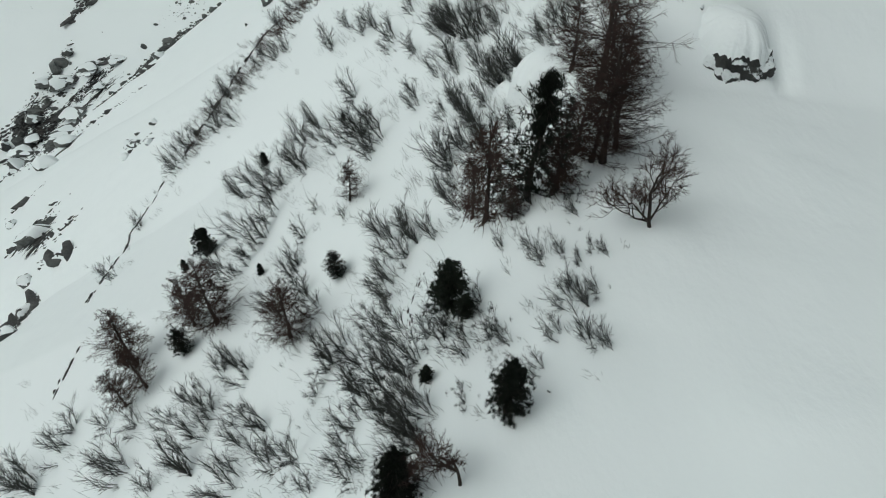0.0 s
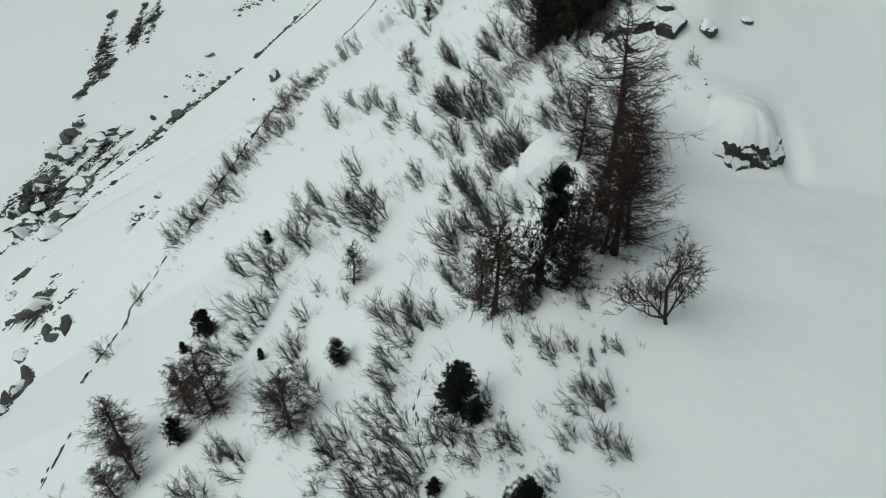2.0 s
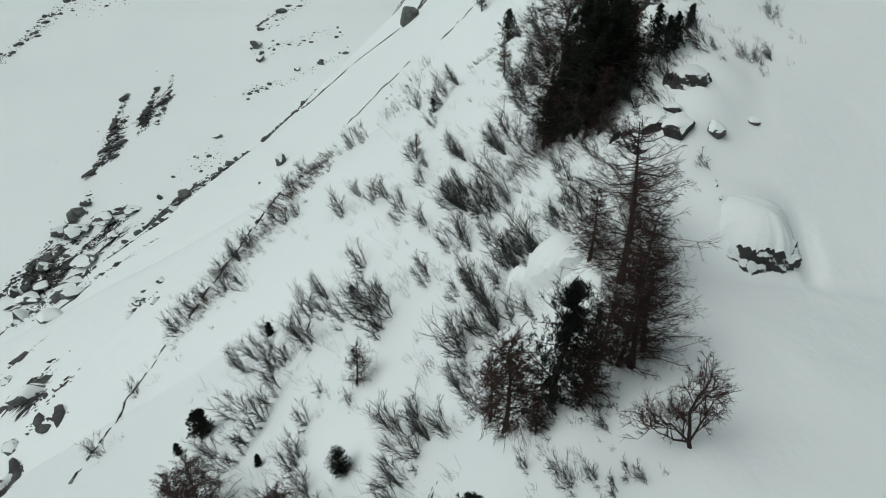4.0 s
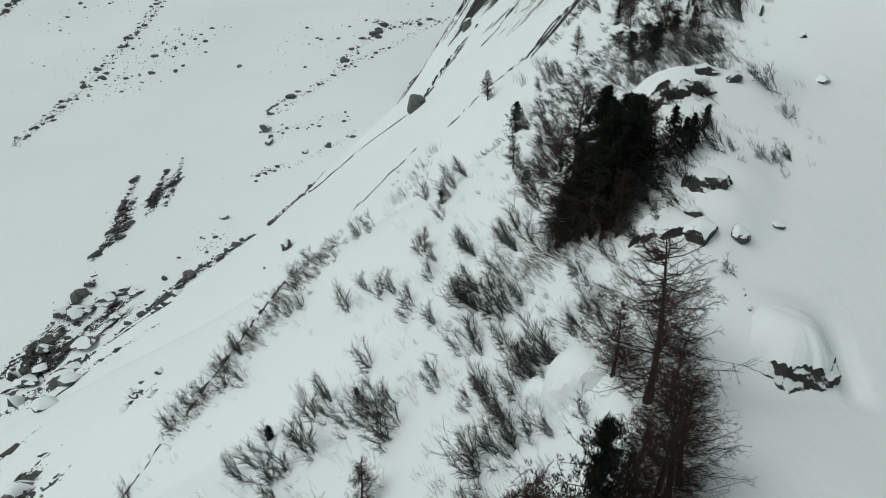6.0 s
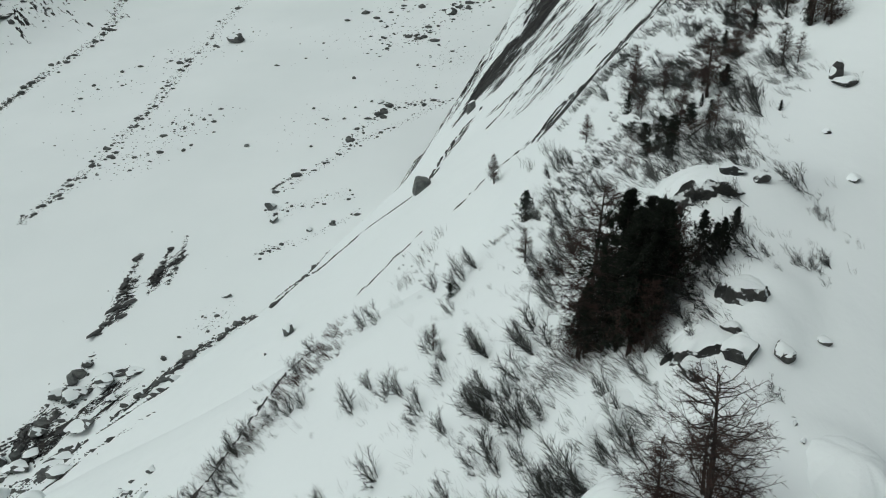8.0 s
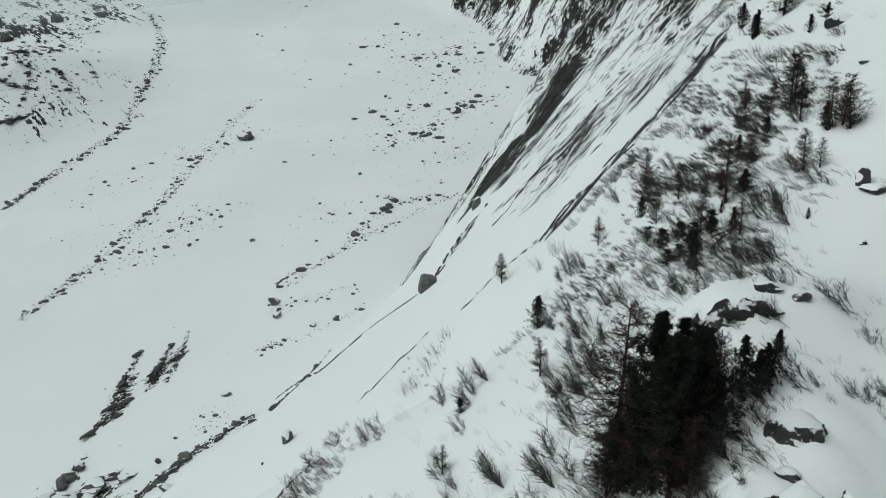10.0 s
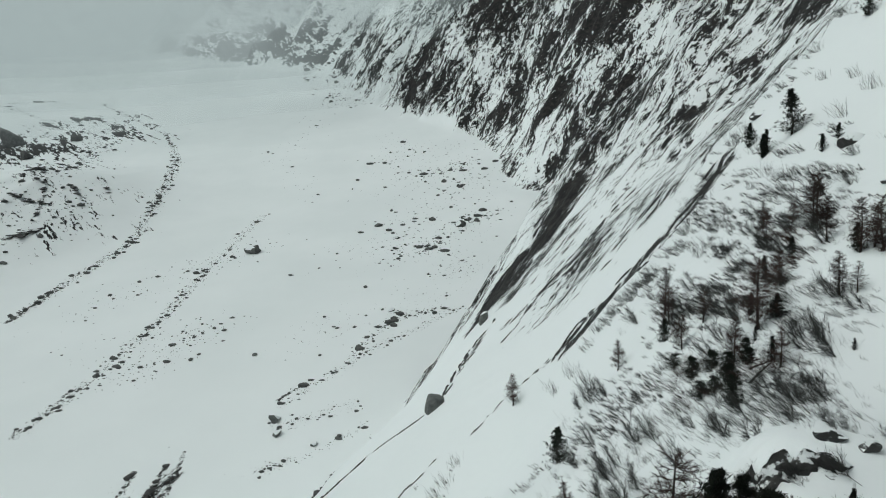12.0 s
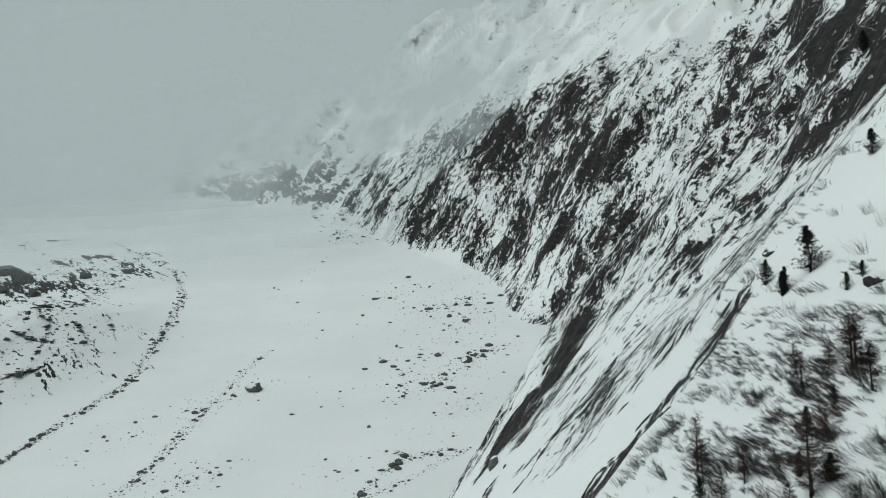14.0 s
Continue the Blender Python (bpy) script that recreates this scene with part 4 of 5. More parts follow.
SHRUBS_H = [
    (-6.9, 126.1, 3.9), (11.3, 126.2, 3.2), (12, 126.3, 2.9), (-18.4, 126.5, 3.1), (17.7, 127, 3.8), (44.6, 128.5, 4.1), (26.7, 128.9, 2.7), (42.6, 129.5, 3.8),
    (19.7, 129.8, 3.6), (-50.2, 131.3, 4.3), (46, 131.9, 3.1), (11.6, 132.5, 3), (43.6, 133.5, 2.8), (-48, 134.5, 4.3), (53.1, 134.5, 3.6), (-3.3, 135.3, 2.7),
    (15.7, 135.7, 3.8), (-34, 137.7, 3.3), (-36.8, 137.7, 3.9), (-45.8, 137.8, 4.3), (24.3, 138.7, 3.7), (17.2, 139.9, 3.4), (18.3, 140.1, 4.3), (19.4, 141.1, 2.5),
    (-40.4, 141.1, 4.3), (53, 141.2, 4.3), (22.5, 142.8, 3.9), (-2.2, 143.8, 3.7), (-1, 147.7, 4.2), (1.3, 148.8, 3.7), (36.5, 149.7, 3.1), (38.8, 150.3, 3.1),
]
SHRUBS_I = [
    (42.4, 152.9, 3.2), (14.4, 152.9, 4.3), (-7.3, 155.1, 4), (-39.4, 158.1, 4.3), (18.7, 160.4, 2.9), (44.5, 160.6, 3.5), (-21, 161.9, 4.3), (62.4, 163.8, 4.2),
    (41.7, 165.8, 2.6), (-24.9, 166.9, 4.3), (37.4, 169.7, 3.6), (43.7, 170.4, 3.7), (40.5, 175.7, 3.5), (24.9, 179, 3.2), (-40.5, 179.5, 4.3), (59.1, 180.4, 4.3),
    (63.9, 181.1, 4.3), (58.8, 181.7, 3.7), (76.8, 182.1, 3), (24.3, 184.2, 4), (23.3, 186.2, 4.3), (73.5, 187.1, 4.1), (46.2, 187.9, 3.8), (70.1, 190, 4.3),
    (21.7, 191.6, 3.6), (54.5, 193.2, 3.9), (56.3, 194.9, 3.1), (61.4, 195.8, 3.2), (85, 196.1, 3.3), (36.9, 201.3, 3.7), (65.9, 201.4, 4.3), (41.8, 204.1, 2.5),
]
SHRUBS_J = [
    (6.8, 73.7, 2.8), (3.6, 69.8, 3.0), (6.2, 63.6, 2.6), (7.9, 61.6, 2.4), (4.8, 66, 2.8), (7.4, 71, 2.6), (4.4, 62.6, 2.8), (8.8, 73, 2.4), (2.6, 66.5, 2.8), (9.2, 70.6, 2.2), (10.6, 60.4, 2.2), (8.4, 69, 1.8),
    (-22.5, 92.8, 4.3), (-20.5, 95.5, 3.8), (-15.7, 83.6, 3.6), (-11.0, 85.1, 4.3), (-9.4, 83.0, 3.8), (0.7, 65.2, 3.2), (-26.1, 78.5, 4.0), (-11.9, 117.2, 3.8), (2.3, 75.2, 3.2), (0.8, 100.4, 3.8), (-13.2, 86.5, 3.4), (-24.6, 80.6, 3.4),
]
SHRUBS_ALL = SHRUBS_A + SHRUBS_B + SHRUBS_C + SHRUBS_D + SHRUBS_E + SHRUBS_F + SHRUBS_G + SHRUBS_H + SHRUBS_I + SHRUBS_J
set_out([shrub(400 + k, 6 + k % 3, 0.6 + 0.06 * k) for k in range(8)], SHRUBS_ALL,
        "leafless grey alder shrub bent downhill in snow", "shrub", "alder shrubs on the slope", sink=0.05, tilt=0.12, seed=8, even=True)
FAR_SCRUB_A = [
    (25.2, 205.1, 4.1), (53.7, 206.9, 3.3), (62.2, 208.1, 3.2), (56, 209.6, 3.8), (76.8, 209.7, 4.3), (45.5, 220.6, 3.4), (40.8, 222.4, 3.4), (66.3, 224.4, 3.5),
    (96.9, 224.6, 4.3), (45.3, 224.7, 3.6), (47.7, 225, 3.1), (74.6, 227.4, 2.5), (78.4, 227.4, 4.3), (106.1, 227.4, 4.3), (25.5, 227.9, 4.3), (43.1, 228.6, 3.7),
    (40.4, 230.2, 3.2), (38, 232.4, 3.6), (-21.3, 235, 4.3), (-18.3, 235.7, 4.3), (21.5, 237, 4.3), (60, 238.6, 3.9), (34.9, 240.1, 3.8), (109.4, 242.3, 3.3),
    (-14.6, 243, 4.3), (62.5, 243.3, 4.3), (-11.7, 247.7, 4.3), (95.2, 247.8, 4.1), (85.7, 252.4, 4.2), (71.4, 254.2, 4.2), (-8.8, 256, 4.3), (68, 259.8, 4.3),
]
FAR_SCRUB_B = [
    (110.2, 261.9, 3), (12.6, 273.8, 4.3), (93.8, 279.8, 4.3), (91, 280.8, 4.3), (90.4, 281.3, 4.3), (120.2, 286.9, 4), (132.1, 292.7, 4.3),
]


def far_scrub(spots):
    """Shrubs too far off to count, joined."""
    rng = random.Random(9)
    st = Strands()
    for x, y, h in spots:
        base = Vector((x, y, gz(x, y) - 0.2))
        for _ in range(26):
            p = base + Vector((rng.gauss(0, 0.3), rng.gauss(0, 0.4), 0)) * h
            d = Vector((-0.8 * rng.random(), rng.uniform(-0.5, 0.5), 0.8)).normalized()
            q = p + d * h * rng.uniform(0.4, 1.0)
            st.tube([p, q, q + (d + unit(rng) * 0.6) * h * 0.3], [0.035, 0.025, 0.01])
    return tagged(new("far_scrub", st.mesh("far_scrub", M_ALDER)), "distant leafless scrub on the snowy mountainside", "scrub", kind="stuff")


far_scrub(FAR_SCRUB_A + FAR_SCRUB_B)


def low_scrub(spots):
    """Half-buried twigs and tufts strewn between the shrubs, too many to count."""
    rng = random.Random(12)
    st = Strands()
    for x, y, h in spots:
        for _ in range(4 if y > 48 or x < 8 else 1):
            px, py = x + rng.gauss(0, 1.1) * h, y + rng.gauss(0, 1.2) * h
            base, r = Vector((px, py, gz(px, py) - 0.05)), h * rng.uniform(0.15, 0.5)
            for _ in range(9):
                p = base + Vector((rng.gauss(0, 0.4), rng.gauss(0, 0.5), 0)) * r
                d = Vector((-0.9 * rng.random(), rng.uniform(-0.6, 0.6), 0.7)).normalized()
                q = p + d * r * rng.uniform(0.5, 1.2)
                st.tube([p, q, q + (d + unit(rng) * 0.7) * r * 0.4], [0.012, 0.009, 0.004])
    return tagged(new("low_scrub", st.mesh("low_scrub", M_ALDER)), "half-buried bare twigs sticking out of the snow", "scrub", kind="stuff")


THICKETS_A = [
    (33.2, 147.5, 12, 13.1, 49, 1.9), (31, 113.4, 5, 8.7, 49, 1.9), (47.2, 156.9, 4.5, 16, 30, 1.9), (18.1, 171.6, 12, 14, 34, 1.9), (37.7, 116.6, 3.4, 10.3, 26, 1.8), (47.6, 177.8, 8, 12.9, 26, 1.8), (40.3, 180, 9.4, 12.3, 22, 1.8), (28.4, 120.1, 8.5, 8.9, 38, 1.9),
    (35.5, 121.5, 4.3, 9.9, 38, 1.9), (24.4, 139.1, 11.5, 9.4, 38, 1.9), (23.9, 169.2, 10.1, 16, 30, 1.9), (17.4, 126.6, 10.8, 10.5, 41, 1.9), (62.7, 180.8, 10.8, 16, 34, 1.9), (65.9, 237.1, 9.2, 16, 30, 1.8), (51.9, 137.1, 5, 8, 26, 1.8), (8.7, 102.6, 7.7, 10.8, 22, 1.5),
]
THICKETS_B = [
    (13.2, 72.8, 4.3, 4.2, 22, 1.5), (3.6, 97.9, 8.9, 6.4, 22, 1.4), (21.7, 81.1, 2.9, 3.3, 20, 1.4), (16.4, 151.1, 10, 16, 18, 1.5), (-15.6, 244.2, 7.7, 16, 14, 1.5), (9.5, 75.9, 2, 6, 12, 1.5), (6.4, 76.9, 3, 4.3, 12, 1.4), (34, 123.2, 6.4, 16, 20, 1.5),
    (15.9, 73.9, 3.5, 2.3, 16, 1.4), (13.7, 90.7, 6.3, 4.7, 40, 2), (10.8, 94.5, 5.9, 4.1, 24, 1.7), (-44.6, 133, 11.3, 16, 20, 1.5), (-55.9, 119.3, 8.1, 9.1, 14, 1.4), (-39.4, 158.1, 12, 16, 14, 1.4), (4.6, 90.9, 8.6, 10.2, 20, 1.4), (-4.1, 31, 3.8, 9.1, 9, 1.1),
]
THICKETS_C = [
    (1.8, 29, 1.9, 1.8, 7, 1), (-27.6, 70.5, 4, 5.8, 10, 1.2), (37.5, 144.9, 8.5, 11.4, 40, 1.9), (35.9, 119.8, 3.5, 6.9, 40, 1.9), (29, 161.1, 12, 8.9, 36, 1.9), (52.2, 168.4, 8.7, 14.8, 36, 1.8), (44.6, 180.6, 11.2, 16, 36, 1.8), (67.6, 181, 8.4, 16, 30, 1.7),
    (65.8, 207.1, 9.8, 14.4, 26, 1.7), (26.4, 156.4, 10.7, 12.2, 30, 1.8), (92.6, 286.4, 5.3, 12.6, 10, 2.3), (99.9, 320.6, 11.5, 16, 17, 2.5), (77.9, 214.5, 2.4, 7.8, 16, 2.8), (73.2, 205.3, 2.2, 7.5, 15, 3), (66.4, 186.4, 1.7, 6.3, 14, 2.3), (64.2, 195.4, 2, 6.9, 13, 2.5),
]
THICKETS_D = [
    (65.1, 221.5, 2.8, 8.7, 12, 2.8), (79.4, 273.9, 5.2, 13, 11, 3), (62.9, 237.5, 3.7, 10.7, 10, 2.3), (69, 253.9, 4.4, 12, 17, 2.5), (58.9, 169.3, 1.5, 5.2, 16, 2.8), (52.7, 178.5, 1.7, 5.9, 15, 3), (45.5, 158.8, 1.5, 4.5, 14, 2.3), (42.9, 159.3, 1.5, 4.5, 13, 2.5),
    (42.8, 165.7, 1.5, 4.9, 12, 2.8), (41.5, 172.7, 1.7, 5.2, 11, 3), (39.5, 179.1, 2.1, 5.2, 10, 2.3), (43.6, 224.2, 4.7, 10.5, 17, 2.5), (41.8, 234.5, 6.2, 11.5, 16, 2.8), (37.6, 237.3, 6.5, 11.5, 15, 3), (46.2, 222.7, 3.8, 10.5, 14, 2.3), (64.8, 172.3, 1.5, 5.3, 13, 2.5),
]
THICKETS_E = [
    (68.1, 174.3, 1.5, 5.5, 12, 2.8), (52.4, 146.5, 1.5, 3.4, 11, 3), (44.5, 147.5, 1.5, 4.1, 10, 2.3), (45.8, 138, 1.5, 3.5, 17, 2.5), (52, 158.5, 1.5, 4.5, 16, 2.8), (40.5, 188.5, 2.4, 5.9, 15, 3), (56.4, 196.3, 2.1, 7.2, 14, 2.3), (61.9, 217.5, 2.7, 8.6, 13, 2.5),
    (66.3, 235.9, 3.4, 10.1, 12, 2.8), (133.6, 295.3, 4.1, 16, 11, 3), (120.9, 294.2, 4.5, 16, 10, 2.3), (109.4, 286.6, 4.5, 10.8, 17, 2.5), (109.2, 314.6, 12, 16, 16, 2.8), (78.9, 201, 2, 7.1, 15, 3), (72, 217.2, 2.6, 8, 14, 2.3), (79.1, 190.5, 1.7, 6.4, 13, 2.5),
]
THICKETS_F = [
    (78.2, 240.8, 3.3, 9.5, 12, 2.8), (85.1, 231.5, 2.7, 8.2, 11, 3), (92.3, 219.3, 2.4, 7.1, 10, 2.3), (54.8, 226, 3.3, 10.2, 17, 2.5), (48.3, 149.8, 1.5, 4, 16, 2.8), (46.5, 177.1, 1.7, 5.8, 15, 3), (59, 179.9, 1.6, 5.9, 14, 2.3),
]
THICKETS_ALL = THICKETS_A + THICKETS_B + THICKETS_C + THICKETS_D + THICKETS_E + THICKETS_F
BROWN_BRUSH = [
    (33, 131, 5, 4, 36, 2.4), (37, 127, 4, 3, 24, 2.0), (33, 150, 5, 6, 30, 2.4), (30, 140, 4, 5, 24, 2.2), (13.2, 91, 3, 5, 36, 2.8), (11.6, 96, 3, 4, 24, 2.4), (16.5, 82.5, 3, 2.5, 24, 2.2), (55, 165, 6, 8, 30, 2.4), (62, 178, 5, 8, 26, 2.4),
    (-53.6, 124, 5, 5.8, 26, 2.4), (-51.5, 134.4, 5.6, 6.8, 30, 2.7), (-46.4, 137.3, 5.2, 7, 36, 2.7), (-42.6, 142.8, 5.9, 6.8, 26, 2.4), (-38.6, 154.4, 6.7, 12.3, 34, 2.7), (-36.5, 164.3, 10.2, 16, 30, 2.7), (-44.9, 230.1, 4.9, 6.5, 18, 2.4),
]


def thickets(spots, mat, label):
    """Dense scrub whose stems cannot be told apart: x, y, half widths, bushes, height."""
    rng = random.Random(14)
    st = Strands()
    for x, y, rx, ry, count, high in spots:
        thick = 2.2 if y > 150 else 1.0
        for _ in range(int(count * 1.25)):
            px, py = x + rng.gauss(0, 0.5) * rx, y + rng.gauss(0, 0.5) * ry
            base, h = Vector((px, py, gz(px, py) - 0.1)), high * rng.uniform(0.5, 1.2)
            for _ in range(8):
                p = base + Vector((rng.gauss(0, 0.3), rng.gauss(0, 0.4), 0)) * h
                d = Vector((-0.4 - 0.8 * rng.random(), rng.gauss(0.1, 0.3), 0.6)).normalized()
                q = p + d * h * rng.uniform(0.35, 0.7)
                st.tube([p, q], [0.020 * thick, 0.010 * thick])
                for _ in range(3):
                    b = p.lerp(q, rng.uniform(0.4, 1.0))
                    st.tube([b, b + (d + unit(rng) * 0.55) * h * rng.uniform(0.2, 0.4)], [0.011 * thick, 0.005 * thick])
    return tagged(new("scrub_thicket", st.mesh("scrub_thicket", mat)), label, "scrub", kind="stuff")


low_scrub(SHRUBS_ALL)
thickets(THICKETS_ALL, M_ALDER, "dense thicket of bare dark twigs on the slope")
thickets(BROWN_BRUSH, M_TWIG, "reddish brown leafless brush along a snow edge")


# ---- boulders, ribs and debris ----
BOULDERS_A = [
    (-19.7, 340.9, 5.2, 8.1, 0), (-190.8, 684, 9.3, 5.6, 0.3), (-182.1, 660, 6.7, 4.3, 0.4), (-66.3, 248.6, 3.5, 3.3, 0.7), (-366.4, 1201, 23.1, 11.1, 0.1), (-249.1, 820, 4.3, 2.5, 0), (-92.3, 910, 6, 3.8, 0.4), (-111.5, 921, 3.1, 2.3, 0),
    (-143.4, 641, 4.1, 3.5, 0.3), (-199.1, 552, 5.6, 2.5, 0.2), (-80.7, 160.3, 2.4, 1.6, 0.2), (-89.6, 158.7, 2.1, 1.3, 0.2), (-86.7, 150.1, 1.8, 1.2, 0.6), (-87.5, 162.4, 1.1, 0.7, 0), (-77.2, 147.3, 1.9, 1.2, 0.3), (-73.7, 241.5, 0.8, 0.6, 0),
    (-13.7, 1260, 13.1, 9, 0.2), (-118.8, 1165, 4.7, 2.8, 0), (-269, 1076, 5.3, 2.2, 0), (-788, 1478, 5.4, 4, 0), (-299.5, 452, 9.6, 11.3, 0.5), (-280.6, 454, 7.2, 6.1, 0.3), (-288.8, 481, 5.7, 8.5, 0.2), (-250.8, 473, 12.1, 3.3, 0.1),
]
BOULDERS_B = [
    (-256.5, 448, 7.1, 4.4, 0.3), (-268.4, 467, 11.1, 5, 0.3), (-154.8, 233.7, 6.9, 2.5, 0.3), (-294.5, 403, 8.3, 6.6, 0.4),
    (-152.9, 210.4, 6, 3, 0.6), (-192.1, 244.3, 5.3, 5.3, 0.5), (-230.2, 484, 3.3, 3.3, 0), (-129.7, 284.6, 4.8, 2.9, 0.3), (-285.7, 452, 14.1, 10.1, 0.1), (-270.3, 425, 16.6, 6.1, 0.1), (-298.7, 419, 8.4, 12.4, 0.1), (-299.8, 392.8, 11.2, 7.8, 0.1),
    (-312.6, 398.7, 6.8, 7.9, 0.1), (-295.1, 467, 5.7, 9.7, 0), (-267.1, 462, 8.4, 5, 0.1), (-164.6, 249.1, 8.4, 2.4, 0.1), (-84.6, 153.7, 2.9, 1.7, 0.1), (-116.8, 140.6, 6.6, 4, 0.1), (-142, 165.3, 2.7, 1.6, 0.1), (-104.1, 114.4, 3.2, 1.7, 0.1),
]
BOULDERS_C = [
    (-92.7, 113.4, 2.4, 1.2, 0), (-81.5, 79.2, 2.6, 1.9, 0.1), (-95.1, 100.9, 3, 1.4, 0.1), (7.8, 494, 4.7, 7, 0.2),
    (-16.4, 1510, 4.8, 4.8, 0), (-1.1, 1290, 7.1, 5.1, 0.2), (-118.5, 1217, 6.8, 3.9, 0.3), (-115.3, 1162, 4.6, 2.8, 0), (-99.5, 916, 5.9, 3.7, 0.4),
]
BOULDERS_ALL = BOULDERS_A + BOULDERS_B + BOULDERS_C
LEDGE_ROCKS_A = [
    (19.4, 75, 1.8, 1.5, 0.1), (23.9, 75.4, 2.1, 2.2, 0.1), (27.9, 75.4, 1.4, 1.5, 0.3), (28, 75.7, 1.4, 1.2, 0.1),
    (19.3, 75.5, 1.5, 1.1, 0.3), (23.9, 78.1, 1.2, 1, 0.1), (24.5, 76.4, 1.2, 1, 0.2), (33.1, 78.1, 0.9, 0.5, 0.6), (46.9, 102.9, 1.1, 0.9, 0.8), (48.5, 114.3, 0.8, 0.7, 0.8), (56.6, 127.9, 2.4, 1.1, 0.5), (56.4, 130.1, 1.8, 2.2, 0.7),
    (88, 204.7, 3.2, 3.2, 0.3), (77.9, 172.7, 1.8, 0.7, 0.4), (26.4, 66.9, 0.3, 0.4, 0.3), (26.5, 68.7, 0.3, 0.4, 0.3), (99.9, 287.2, 3.4, 2.3, 0.3), (-1350, 2010, 30, 26, 0),
]
LEDGE_ROCKS_B = [
    (-1360, 2103, 52, 44, 0), (-1480, 2200, 40, 38, 0), (-1300, 1890, 38, 46, 0), (-1180, 2140, 24, 20, 0), (-1230, 1960, 20, 20, 0), (-928, 1532, 15.7, 10, 0), (30.6, 100.2, 1.6, 1, 0),
    (33.5, 98.6, 1.4, 0.9, 0),
]
LEDGE_ROCKS_ALL = LEDGE_ROCKS_A + LEDGE_ROCKS_B
snowy_outcrop(41, 29.6, 64.6, 4.0, 3.7, 2.0, 282, 54, 1.7, M_FACE, "snowy_boulder", "large boulder under a dome of snow with a bare dark front", "boulder", slope=0.45, wild=0.12)
snowy_outcrop(42, 28.2, 102.5, 7.6, 5.5, 0.35, 205, 75, 2.9, M_FACE, "rock_outcrop", "dark rock outcrop above the conifers under a flat snow cap", "rock outcrop", slope=0.3)
snowy_outcrop(43, 26.6, 83.2, 2.6, 2.4, 0.9, 250, 75, 1.6, M_FACE, "rock_outcrop", "small dark outcrop with a snow cap among shrubs", "rock outcrop", slope=0.35)
snowy_outcrop(44, 21.8, 78.6, 4.4, 2.4, 0.9, 240, 45, 1.0, M_FACE, "rock_outcrop", "snow-covered ledge with dark rock along its lip", "rock outcrop", slope=0.3)
for k, (x, y, r, tall, lift) in enumerate([(11.2, 66.6, 3.7, 2.3, 2.6), (13.4, 77.4, 3.0, 2.0, 2.2), (8.0, 68.8, 2.2, 1.5, 1.5)]):
    snowy_outcrop(50 + k, x, y, r, r * 0.85, tall, 225, 115, lift, M_SNOW, "snow_cushion", "rounded cushion of snow over a buried rock", "snow cushion", "snow cushions by the larches", wild=0.1)
for k, (x, y, w, h, cap) in enumerate(BOULDERS_ALL):
    low = 0.6 if x < -240 and y < 500 else 1.0
    b = boulder(500 + k, w, w * 0.8, h * low, cap)
    b.matrix_basis = pose(x, y, gz(x, y) + 0.35 * h, 0, 0, 40 * math.sin(k))
    tagged(b, "grey snow-dusted boulder lying on the snow", "boulder", "boulders in the valley")
for k, (x, y, w, h, cap) in enumerate(LEDGE_ROCKS_ALL):
    b = boulder(600 + k, w, w * 0.9, h, cap, M_FACE if y < 130 else M_ROCK_DARK)
    b.matrix_basis = pose(x, y, gz(x, y) + 0.2 * h, 0, 0, 30 * math.sin(2 * k))
    tagged(b, "dark rock half buried with a cap of snow", "rock", "rocks on the upper slope")
LOGS = [
    (77.1, 266.5, -95, 7.0, -0.13),
    (75.3, 244.7, 103, 7.0, -0.32),
    (32.8, 124.7, 40, 7.0, 0.36),
    (34.6, 129.7, -14, 3.4, 0.50),
    (-26.8, 33.6, 146, 5.0, -0.48),
]
for k, (x, y, turn, long, tilt) in enumerate(LOGS):
    b = fallen_trunk(900 + k, long, tilt)
    b.matrix_basis = pose(x, y, gz(x, y) + 0.25, 0, 0, turn)
    tagged(b, "grey dead tree trunk lying in the snow", "fallen trunk", "dead trunks on the slope")

RIBS = [
    ([(-57.8, 121.8), (-50.9, 142.8), (-47.1, 170.2), (-43.3, 233.1)], 0.8, 1.43),
    ([(-39, 248.4), (-25, 261.6), (-15.5, 269.1)], 0.64, 1.43),
    ([(-71.1, 331.2), (-51.2, 357.2), (-20.4, 343.6)], 1.12, 2.93),
    ([(-20.4, 343.6), (-4.1, 415), (13.1, 447)], 1.76, 3.9),
    ([(24.8, 281.3), (37, 289.4), (44.6, 260.1), (51.8, 246.7)], 1.28, 2.6),
    ([(-3.5, 271), (12.1, 284.3), (25.2, 285.7)], 0.56, 1.62),
    ([(14.9, 373.3), (32.9, 404), (51, 387.9)], 1.44, 3.25),
    ([(-59.9, 74.4), (-66.2, 104.8), (-61.3, 116.9)], 0.48, 1.04),
    ([(-53.1, 51.8), (-51.8, 58.3)], 0.4, 0.91),
    ([(27, 276), (34.3, 272.9)], 0.96, 1.62),
    ([(33, 270.6), (48.3, 274.6), (54.2, 257.3)], 1.6, 2.6),
    ([(66.1, 259.4), (81.6, 274.7)], 1.6, 2.6),
    ([(40.2, 412), (72.4, 438), (93, 446)], 1.6, 3.25),
    ([(43.1, 330.6), (53.3, 322)], 1.2, 2.6),
    ([(-213.2, 487), (-168.6, 527), (-71.1, 331.2)], 1.6, 3.25),
    ([(-248.1, 428), (-213.2, 487)], 1.76, 3.9),
    ([(-1.8, 45.6), (-3.1, 39.1), (-2.7, 33.6)], 0.28, 0.52),
]
for k, (line, high, wide) in enumerate(RIBS):
    rock_band(800 + k, line, high, wide)
